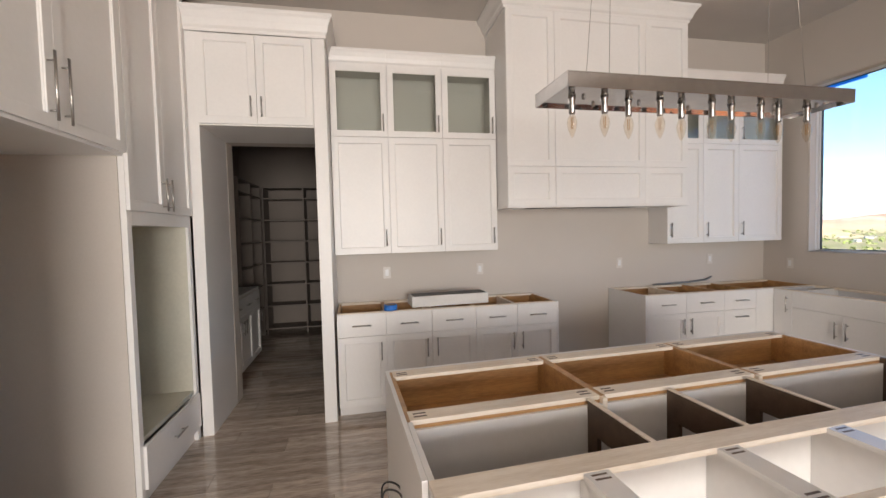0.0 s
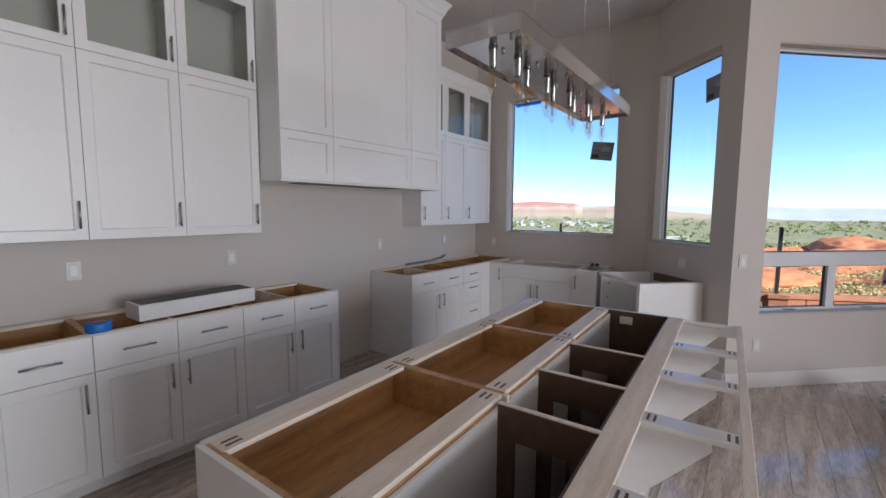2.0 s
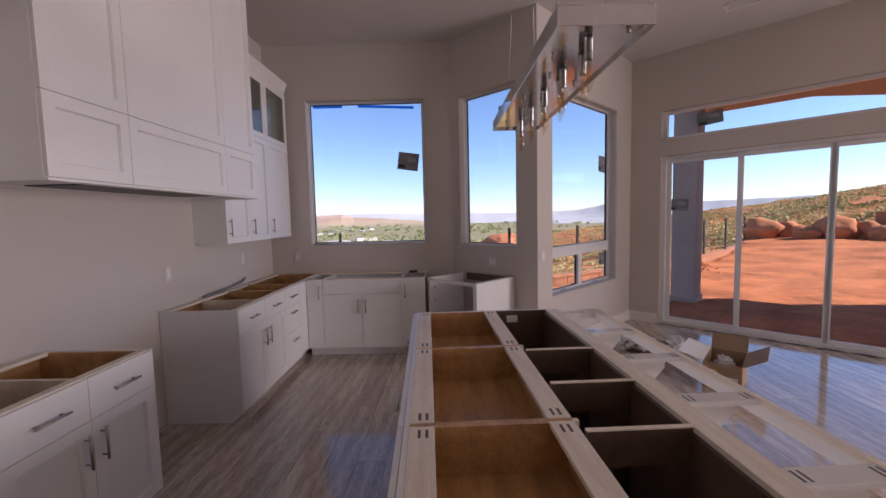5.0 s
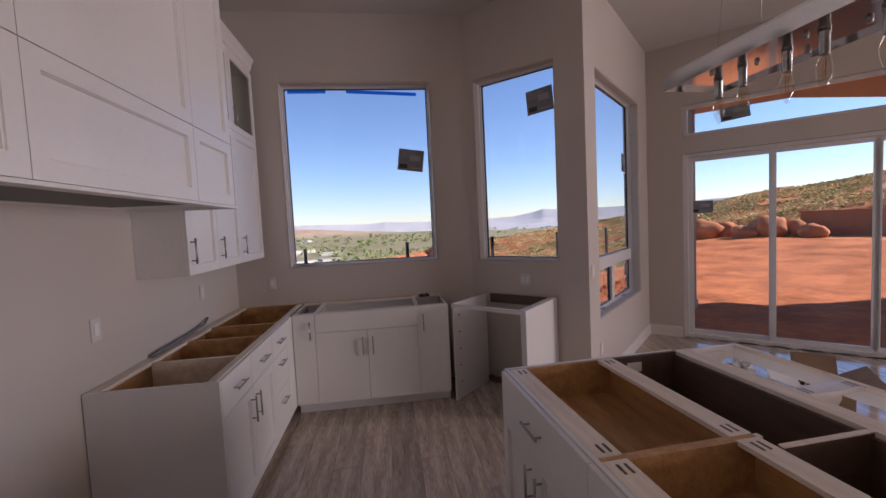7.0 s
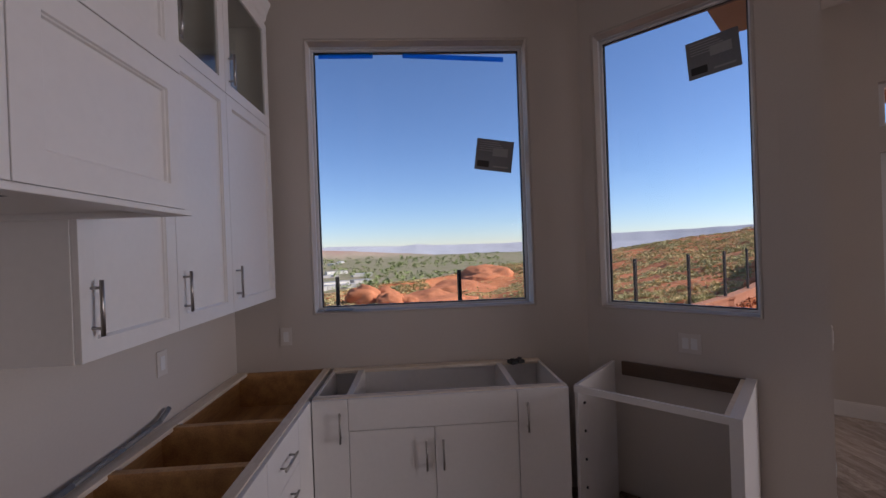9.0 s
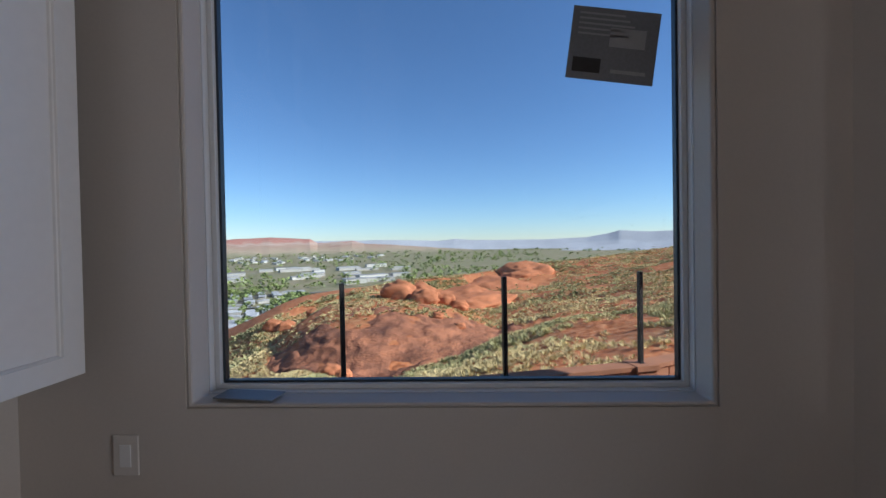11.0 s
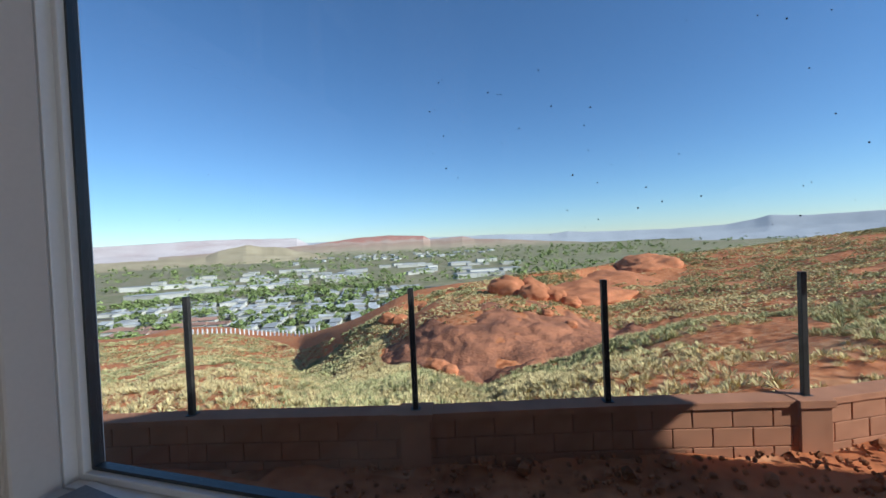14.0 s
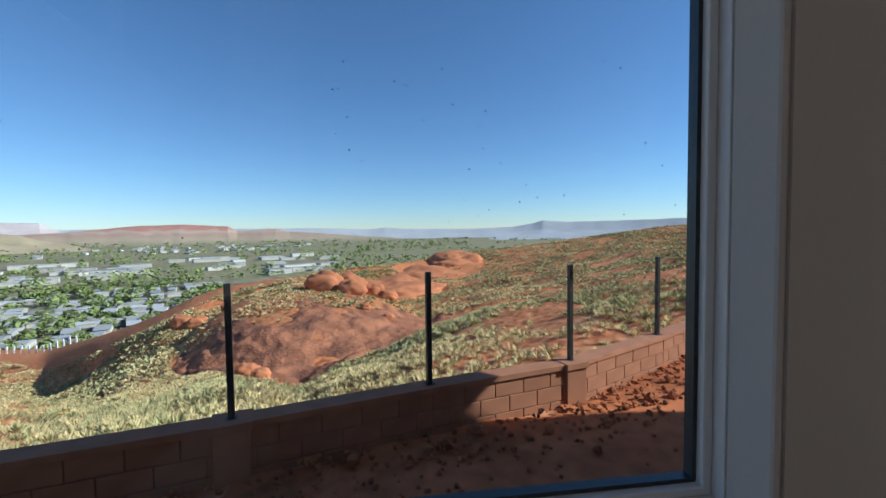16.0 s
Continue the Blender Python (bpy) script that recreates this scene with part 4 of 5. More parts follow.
def tape_roll(x, y, z, label):
    bm = bmesh.new()
    lathe(bm, [(0.042, 0.0), (0.058, 0.0), (0.060, 0.004), (0.060, 0.044), (0.058, 0.048), (0.042, 0.048), (0.042, 0.0)], 24)
    u = thing("tape_roll", x, y, z, 0, label, "tape")
    part("tape", bm, "blue", u)
    bm = bmesh.new()
    lathe(bm, [(0.039, 0.001), (0.0418, 0.001), (0.0418, 0.047), (0.039, 0.047), (0.039, 0.001)], 24)
    part("core", bm, "cardboard", u)


tape_roll(0.66, 4.40, 0.877, "roll of blue masking tape on the cabinet edge")
tape_roll(1.92, 4.20, FL, "roll of blue masking tape on the floor")


def sticker(name, p0, ang, s, z, w, h, tilt, label):
    u = new(name)
    u.matrix_basis = pose(p0[0], p0[1], 0, 0, 0, ang) @ pose(s, 0.1385, z, 0, tilt, 0)
    tagged(u, label, "sticker", "window stickers")
    part("sheet", boxes((-w / 2, w / 2, -0.0006, 0.0, -h / 2, h / 2)), "label", u)
    part("dark_block", boxes((-w * 0.44, -w * 0.12, -0.0012, -0.0007, -h * 0.40, -h * 0.20)), "black", u, "black printed block")
    part("mark", boxes((-w * 0.05, w * 0.36, -0.0012, -0.0007, -h * 0.02, h * 0.24)), "mark", u, "pale printed mark")
    for k in range(5):
        part("text_line", boxes((-w * 0.42, w * (0.1 + 0.06 * (k % 3)), -0.0012, -0.0007, h * (0.40 - 0.07 * k), h * (0.425 - 0.07 * k))), "mark", u)
    part("text_line", boxes((w * 0.0, w * 0.40, -0.0012, -0.0007, -h * 0.38, -h * 0.33)), "mark", u)


M["mark"] = mat("faded_print", (0.36, 0.37, 0.39), 0.6, var=0.05)
sticker("window_sticker", (5.34, 4.95), a1, 1.805, 2.31, 0.27, 0.225, 8, "grey manufacturer sticker on the window glass, tilted")
sticker("window_sticker", W2A, a2, 0.765, 2.755, 0.27, 0.23, -4, "grey manufacturer sticker high on the window glass")
sticker("window_sticker", RIDGE, a3, 1.84, 2.26, 0.20, 0.22, 3, "grey manufacturer sticker on the nook window")
sticker("window_sticker", RIDGE, a3, 1.86, 0.93, 0.18, 0.16, 2, "grey manufacturer sticker on the small vent pane")
sticker("window_sticker", CORNER, -135, SL0 + 0.19, 1.67, 0.26, 0.16, 1, "grey sticker on the patio door glass")
sticker("window_sticker", CORNER, -135, SL0 + 0.55, 2.81, 0.30, 0.17, -5, "grey sticker on the transom glass")


def tape_strip(s0, s1, z, dz):
    u = new("tape_strip")
    u.matrix_basis = pose(5.34, 4.95, 0, 0, 0, a1)
    tagged(u, "strip of blue masking tape along the window top", "tape", "tape strips")
    bm = bmesh.new()
    vs = [bm.verts.new(p) for p in ((s0, 0.136, z), (s1, 0.136, z + dz), (s1, 0.136, z + dz + 0.035), (s0, 0.136, z + 0.035))]
    bm.faces.new(vs)
    r = bmesh.ops.extrude_face_region(bm, geom=bm.faces[:])
    for v in r["geom"]:
        if isinstance(v, bmesh.types.BMVert):
            v.co.y += 0.001
    part("strip", bm, "tape_thin", u)


tape_strip(w1_open[0] + 0.07, w1_open[0] + 0.45, 3.018, 0.0)
tape_strip(w1_open[0] + 0.66, w1_open[1] - 0.14, 3.018, -0.035)


def sill_papers():
    u = thing("papers", 5.375, 4.33, 1.249, -8, "folded papers lying on the window sill", "paper")
    part("sheet", boxes((0, 0.075, -0.13, 0.05, 0.0, 0.006)), "paper", u)
    part("sheet", boxes((-0.02, 0.055, -0.15, 0.04, 0.007, 0.011)), "label", u)


sill_papers()


def glass_specks():
    rnd = random.Random(21)
    bm = bmesh.new()
    for k in range(70):
        c = (5.478, rnd.uniform(2.98, 3.58), rnd.uniform(1.74, 2.02)) if k < 55 else (5.478, rnd.uniform(3.3, 4.3), rnd.uniform(1.5, 1.9))
        r = rnd.uniform(0.0004, 0.0014)
        rod(bm, c, (c[0] - 0.0008, c[1], c[2]), r, r * 0.8, 7)
    tagged(part("glass_specks", bm, "gasket"), "dark dried dirt specks on the window glass", "dirt", kind="stuff")


glass_specks()


def open_box():
    u = thing("cardboard_box", 3.84, 0.04, FL, -40, "open cardboard carton full of plastic-wrapped parts", "box")
    w, d, h, t = 0.25, 0.30, 0.24, 0.006
    for a, b, c, e in ((-w, w, -d / 2, -d / 2 + t), (-w, w, d / 2 - t, d / 2), (-w, -w + t, -d / 2 + t, d / 2 - t), (w - t, w, -d / 2 + t, d / 2 - t)):
        part("side", boxes((a, b, c, e, 0, h)), "cardboard", u)
    part("bottom", boxes((-w + t, w - t, -d / 2 + t, d / 2 - t, 0.001, t)), "cardboard", u)

    def flap(a, b, c, e, label="", material="cardboard"):
        bm = bmesh.new()
        vs = [bm.verts.new(p) for p in (a, b, c, e)]
        bm.faces.new(vs)
        ex = bmesh.ops.extrude_face_region(bm, geom=bm.faces[:])
        n = (Vector(b) - Vector(a)).cross(Vector(c) - Vector(b)).normalized() * 0.005
        bmesh.ops.translate(bm, verts=[v for v in ex["geom"] if isinstance(v, bmesh.types.BMVert)], vec=n)
        part("flap", bm, material, u, label)

    flap((-w, d / 2, h), (w, d / 2, h), (w, d / 2 + 0.20, h + 0.06), (-w, d / 2 + 0.20, h + 0.06), "pale inner face of the flap", "paper")
    flap((-w, -d / 2, h), (w, -d / 2, h), (w, -d / 2 - 0.17, h + 0.10), (-w, -d / 2 - 0.17, h + 0.10))
    flap((w, -d / 2, h), (w, d / 2, h), (w + 0.08, d / 2, h + 0.14), (w + 0.08, -d / 2, h + 0.14))
    part("sticker", boxes((-w - 0.001, -w, 0.04, 0.11, 0.10, 0.18)), "yellow", u, "yellow and white shipping label")
    part("sticker", boxes((-w - 0.001, -w, -0.12, 0.0, 0.05, 0.13)), "paper", u)
    rnd = random.Random(5)
    for k in range(9):
        bm = bmesh.new()
        bmesh.ops.create_icosphere(bm, subdivisions=3, radius=1)
        sx, sy, sz = rnd.uniform(0.08, 0.12), rnd.uniform(0.06, 0.085), rnd.uniform(0.05, 0.07)
        cx, cy, cz = rnd.uniform(-0.13, 0.13), rnd.uniform(-0.06, 0.06), rnd.uniform(0.10, 0.17)
        for v in bm.verts:
            n = 0.65 + 0.7 * noise.noise(v.co * 2.2 + Vector((k * 9, 0, 0))) + 0.25 * noise.noise(v.co * 6)
            v.co = Vector((v.co.x * sx * n + cx, v.co.y * sy * n + cy, max(0.01, v.co.z * sz * n + cz)))
        part("wrapped_part", bm, "bag", u, "crumpled clear plastic wrapping")


open_box()


def litter():
    rnd = random.Random(8)
    u = thing("small_carton", 4.55, 0.30, FL, 40, "small brown carton with plastic wrap spilling out", "box")
    part("carton", boxes((-0.14, 0.14, -0.10, 0.10, 0, 0.006), (-0.14, 0.14, -0.10, -0.094, 0.006, 0.16), (-0.14, 0.14, 0.094, 0.10, 0.006, 0.16), (-0.14, -0.134, -0.094, 0.094, 0.006, 0.16), (0.134, 0.14, -0.094, 0.094, 0.006, 0.16)), "cardboard", u)
    for k, (x, y, z) in enumerate(((4.78, 0.52, 0.10), (4.60, 0.44, 0.15), (4.42, 0.20, 0.16))):
        bm = bmesh.new()
        bmesh.ops.create_icosphere(bm, subdivisions=4, radius=0.13)
        for v in bm.verts:
            n = 0.7 + 0.8 * noise.noise(v.co * 9 + Vector((k * 5, 3, 0))) + 0.4 * noise.noise(v.co * 25)
            v.co = v.co * n
            v.co.z = max(v.co.z * 0.75, -z + 0.002)
        ob = tagged(part("plastic_bag", bm, "bag", loc=(x, y, FL + z)), "crumpled clear plastic bag on the floor", "bag", "packing litter")
    tagged(part("carton", boxes((-0.12, 0.12, -0.09, 0.09, 0, 0.11)), "cardboard", loc=(4.86, 0.36, FL), rz=15, bevel=0.003), "small closed brown carton on the floor", "box")


litter()


def sink_clips():
    u = thing("sink_clips", 5.22, 3.10, 0.877, 20, "pair of small black plastic clips on the cabinet edge", "clip")
    for k in (0, 1):
        part("clip", boxes((-0.03 + 0.0 * k, 0.03, -0.05 + k * 0.055, -0.005 + k * 0.055, 0, 0.022), (-0.012, 0.012, -0.04 + k * 0.055, -0.02 + k * 0.055, 0.022, 0.034)), "black", u, bevel=0.002)


sink_clips()


def conduit():
    u = thing("cable_conduit", 3.75, 4.925, 0.885, 0, "grey flexible conduit lying behind the open cabinets", "conduit")
    bm = bmesh.new()
    pts = [(0.0, 0.0, 0.0), (0.25, -0.006, 0.008), (0.5, 0.0, 0.012), (0.72, -0.01, 0.03), (0.80, -0.004, 0.06)]
    for p, q in zip(pts, pts[1:]):
        rod(bm, p, q, 0.011, n=8)
    part("hose", bm, "label", u)


conduit()


def island_cable():
    u = thing("cable_loop", 0.50, 2.30, FL, 0, "loop of black electrical cable at the island end", "cable")
    cu = bpy.data.curves.new("cable", "CURVE")
    cu.dimensions, cu.bevel_depth, cu.bevel_resolution = "3D", 0.004, 2
    for dy in (0.0, 0.05):
        sp = cu.splines.new("BEZIER")
        pts = [(0.02, dy, 0.20), (-0.03, dy + 0.05, 0.45), (0.01, dy - 0.03, 0.62), (0.09, dy - 0.06, 0.50), (0.22, dy - 0.12, 0.42)]
        sp.bezier_points.add(len(pts) - 1)
        for b, p in zip(sp.bezier_points, pts):
            b.co = p
            b.handle_left_type = b.handle_right_type = "AUTO"
    tmp = new("tmp", cu)
    me = bpy.data.meshes.new_from_object(tmp)
    bpy.data.objects.remove(tmp)
    me.materials.clear()
    me.materials.append(M["cable"])
    ob = new("cable", me)
    ob.parent = u


island_cable()


def ceiling_vent():
    u = thing("ceiling_vent", 4.55, -0.55, CEIL - 0.012, 45, "white slatted ceiling air vent", "ceiling vent")
    part("frame", boxes((-0.2, 0.2, -0.1, -0.08, 0, 0.011), (-0.2, 0.2, 0.08, 0.1, 0, 0.011), (-0.2, -0.18, -0.08, 0.08, 0, 0.011), (0.18, 0.2, -0.08, 0.08, 0, 0.011)), "trim", u)
    for k in range(7):
        part("slat", boxes((-0.18, 0.18, -0.075 + k * 0.022, -0.065 + k * 0.022, 0.002, 0.009)), "trim", u)


ceiling_vent()

# ---- outdoors ----
EX, EY = 4.8, 3.5
FENCE = [(6.3, 14.0), (7.45, 9.45), (8.13, 7.22), (8.72, 4.94), (9.29, 3.07), (9.80, 1.19), (10.81, -0.74), (12.0, -2.7), (13.3, -4.6), (14.8, -6.5), (16.5, -8.4), (18.4, -10.2), (20.5, -12.0)]


def fence_x(y):
    for (xa, ya), (xb, yb) in zip(FENCE, FENCE[1:]):
        if yb <= y <= ya:
            return xa + (xb - xa) * (ya - y) / (ya - yb)
    return 6.3 if y > 14 else 20.5 + (-12.0 - y) * 1.2


def smooth(a, b, x):
    t = max(0.0, min(1.0, (x - a) / (b - a)))
    return t * t * (3 - 2 * t)


def interp(v, xs, ys):
    return float(np.interp(v, xs, ys))


CREST_PHI = (-180, -90, -62, -50, -45, -41, -37, -33, -30, -27, -24, -21, -15, -9, -3, 2, 10, 20, 33, 42, 50, 60, 75, 90, 130, 180)
CREST_R = (60, 100, 110, 110, 105, 95, 75, 55, 50, 48, 50, 54, 58, 62, 68, 78, 95, 105, 110, 110, 105, 100, 90, 80, 60, 60)
CREST_EL = (-2, -9, -9.4, -9.8, -10.6, -12.0, -13.8, -13.2, -12.0, -10.6, -9.1, -8.0, -6.6, -5.7, -5.1, -4.6, -3.2, -2.0, -0.2, 0.9, 2.0, 3.4, 4, 4, 1, -2)


def mound(x, y):
    """The sandstone mound below the wall: its height there, how far out from its middle, and the way along the view axis."""
    c, s = math.cos(radians(-12)), -math.sin(radians(-12))
    dx, dy = x - EX, y - EY
    v, u = dx * c + dy * s - 38.0, dx * s - dy * c
    wob = 1.0 + 0.10 * noise.noise(Vector((x * 0.16, y * 0.16, 11)))
    q = (u / ((13.0 if u > 0 else 8.8) * wob)) ** 2 + (v / ((16.0 if v < 0 else 24.0) * wob)) ** 2
    if q >= 1:
        return -99.0, q, v
    return -10.2 + 6.5 * (1 - q) ** 0.36, q, v


def terrain(x, y):
    """Height of the ground: the yard, the hillside, its edge, and the valley far below."""
    r, phi = math.hypot(x - EX, y - EY), math.degrees(math.atan2(-(y - EY), x - EX))
    inside = x < fence_x(y) + 0.08
    yard = -0.50 + 0.22 * smooth(1.0, -6.0, y) + 0.5 * smooth(-6, -14, y)
    if inside and r < 40:
        return yard + 0.03 * noise.noise(Vector((x * 1.5, y * 1.5, 0))) + 0.015 * noise.noise(Vector((x * 6, y * 6, 2)))
    rc = interp(phi, CREST_PHI, CREST_R)
    zc = 1.73 + rc * math.tan(radians(interp(phi, CREST_PHI, CREST_EL)))
    wob = 1.0 + 0.10 * noise.noise(Vector((phi * 0.12, 0, 5)))
    rc *= wob
    z0 = -0.9
    if r <= rc:
        f = smooth(5, rc, r) * 0.5 + 0.5 * max(0, (r - 5) / (rc - 5))
        dip = -interp(phi, (-60, -30, -12, 5, 20, 40, 60), (2.5, 1.6, 4.8, 4.2, 3.2, 1.5, 0.3)) * math.sin(math.pi * min(1, max(0, (r - 5) / (rc - 5))))
        z = z0 + (zc - z0) * f + dip
        z += (0.55 * noise.noise(Vector((x * 0.13, y * 0.13, 0))) + 0.22 * noise.noise(Vector((x * 0.45, y * 0.45, 7))) + 0.07 * noise.noise(Vector((x * 1.7, y * 1.7, 3)))) * smooth(4, 14, r)
        m = mound(x, y)[0]
        if m > z - 1.5:
            k = max(0.0, min(1.0, 0.5 + 0.5 * (m - z) / 1.5))
            z = z * (1 - k) + m * k + 0.37 * k * (1 - k)
        return z
    out = r - rc
    z = zc - 58 * smooth(0, 190, out) - (zc + 2) * smooth(0, 190, out)
    return max(z, -60) + 0.5 * noise.noise(Vector((x * 0.05, y * 0.05, 1))) + (3.0 * noise.noise(Vector((x * 0.004, y * 0.004, 1))) if r > 500 else 0)


def ground():
    rings = [0.0] + list(np.geomspace(1.0, 14.0, 46)) + list(np.geomspace(14.4, 260, 175)) + list(np.geomspace(270, 4600, 44))
    angs = []
    a = -180.0
    while a < 180:
        angs.append(a)
        a += 0.42 if -62 < a < 30 else 0.7 if -75 < a < 85 else 4.0
    verts, faces = [], []
    n = len(angs)
    for r in rings:
        for a in angs:
            x, y = EX + r * math.cos(radians(a)), EY - r * math.sin(radians(a))
            verts.append((x, y, terrain(x, y)))
    for i in range(len(rings) - 1):
        for j in range(n):
            k = (j + 1) % n
            faces.append((i * n + j, i * n + k, (i + 1) * n + k, (i + 1) * n + j))
    me = bpy.data.meshes.new("ground")
    me.from_pydata(verts, [], faces)
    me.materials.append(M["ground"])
    for p in me.polygons:
        p.use_smooth = True
    tagged(new("ground", me), "red desert hillside with dry scrub falling to a green valley", "ground", kind="structure")


ground()


def yard_dirt():
    """Bare red soil of the yard, a little above the ground sheet."""
    xs, ys = np.arange(4.5, 24, 0.35), np.arange(-14, 14, 0.35)
    idx, verts, faces = {}, [], []
    for i, x in enumerate(xs):
        for j, y in enumerate(ys):
            if x < fence_x(y) + 0.05:
                idx[i, j] = len(verts)
                verts.append((x, y, terrain(x - 0.1, y) + 0.03 + 0.03 * noise.noise(Vector((x * 2.4, y * 2.4, 9)))))
    for i, j in idx:
        c = [(i, j), (i + 1, j), (i + 1, j + 1), (i, j + 1)]
        if all(k in idx for k in c):
            faces.append([idx[k] for k in c])
    me = bpy.data.meshes.new("yard")
    me.from_pydata(verts, [], faces)
    me.materials.append(M["dirt"])
    for p in me.polygons:
        p.use_smooth = True
    tagged(new("yard", me), "bare raked red soil of the unfinished yard", "ground", kind="structure")


yard_dirt()


def lump(bm, c, s, seed, sub=2, flat=0.0):
    r = bmesh.ops.create_icosphere(bm, subdivisions=sub, radius=1)
    for v in r["verts"]:
        d = v.co.copy()
        n = 1 + 0.24 * noise.noise(d * 1.6 + Vector((seed, 0, 0))) + 0.10 * noise.noise(d * 3.5 + Vector((0, seed, 0))) - 0.05 * abs(noise.noise(d * 8 + Vector((0, seed, 4)))) + 0.035 * noise.noise(d * 24) + 0.018 * math.sin(d.z * 26 + 3 * noise.noise(d * 3))
        v.co = Vector((c[0] + d.x * s[0] * n, c[1] + d.y * s[1] * n, c[2] + d.z * s[2] * n))


def polar(phi, r):
    return EX + r * math.cos(radians(phi)), EY - r * math.sin(radians(phi))


def sandstone_mound():
    """The bare rock face on the near side of the mound."""
    verts, faces, n1, n2 = [], [], 200, 130
    c, s = math.cos(radians(-12)), -math.sin(radians(-12))
    for i in range(n1 + 1):
        for j in range(n2 + 1):
            v, u = 38.0 - 17.0 + 24.0 * i / n1, -10.5 + 22.0 * j / n2
            x, y = EX + v * c + u * s, EY + v * s - u * c
            m, q, w = mound(x, y)
            z = terrain(x, y)
            rise = 0.5 * smooth(1.0, -8.0, w + 6.0 * noise.noise(Vector((u * 0.3, v * 0.3, 2)))) * smooth(1.02, 0.92, q) - 0.25
            rise += 0.16 * noise.noise(Vector((u * 0.55, v * 0.55, 5))) + 0.13 * noise.noise(Vector((u * 1.6, v * 1.6, z * 2.0))) + 0.06 * noise.noise(Vector((u * 4, v * 4, z * 5))) - 0.30 * abs(noise.noise(Vector((u * 0.5, v * 0.5, z * 1.6)))) + 0.07 * math.sin(z * 9 + 3 * noise.noise(Vector((u * 0.3, v * 0.3, 0))))
            verts.append((x, y, z + rise))
    for i in range(n1):
        for j in range(n2):
            a = i * (n2 + 1) + j
            faces.append((a, a + 1, a + n2 + 2, a + n2 + 1))
    me = bpy.data.meshes.new("rock_outcrop")
    me.from_pydata(verts, [], faces)
    me.materials.append(M["rock"])
    for p in me.polygons:
        p.use_smooth = True
    tagged(new("rock_outcrop", me), "broad rounded red sandstone face on the hillside", "rock", "sandstone outcrops")


def outcrops():
    sandstone_mound()
    for phi, r, s, seed, z in ((9.3, 86, (7.5, 6.4, 4.0), 3, -6.6), (6.5, 77, (13, 12.5, 4.2), 4, -9.3), (1.0, 62, (9, 8, 3.0), 7, -8.2)):
        bm = bmesh.new()
        x, y = polar(phi, r)
        lump(bm, (0, 0, 0), s, seed, 5)
        for f in bm.faces:
            f.smooth = True
        tagged(part("rock_outcrop", bm, "boulder", loc=(x, y, z)), "smooth orange-red sandstone dome on the hilltop", "rock", "sandstone outcrops")
    for k, (phi, r, s) in enumerate(((-8.6, 41.5, 1.35), (-5.6, 42.5, 1.25), (-5.0, 39.5, 1.0), (-2.0, 41, 0.85), (-0.2, 40.5, 0.75), (-3.2, 33, 0.34), (-0.2, 31, 0.38), (-18.5, 23.2, 0.5), (-17.0, 22.8, 0.42), (-25, 46, 0.8), (-23.5, 45, 0.7), (-20, 47, 0.6))):
        bm = bmesh.new()
        x, y = polar(phi, r)
        lump(bm, (0, 0, 0), (s * 1.15, s * 1.45, s), 10 + k, 4)
        for f in bm.faces:
            f.smooth = True
        tagged(part("boulder", bm, "boulder", loc=(x, y, terrain(x, y) + s * 0.35)), "weathered rounded red boulder among dry scrub", "rock", "hillside boulders")
    for k in range(7):
        bm = bmesh.new()
        x, y = polar(44 + k * 2.2, 22.0 + 0.5 * (k % 3))
        s = 0.55 + 0.16 * ((k * 5) % 3)
        lump(bm, (0, 0, 0), (s, s * 0.9, s * 0.7), 30 + k, 3)
        for f in bm.faces:
            f.smooth = True
        tagged(part("boulder", bm, "boulder", loc=(x, y, terrain(x, y) + s * 0.4)), "large pale red boulder at the edge of the yard", "rock", "yard boulders")


outcrops()


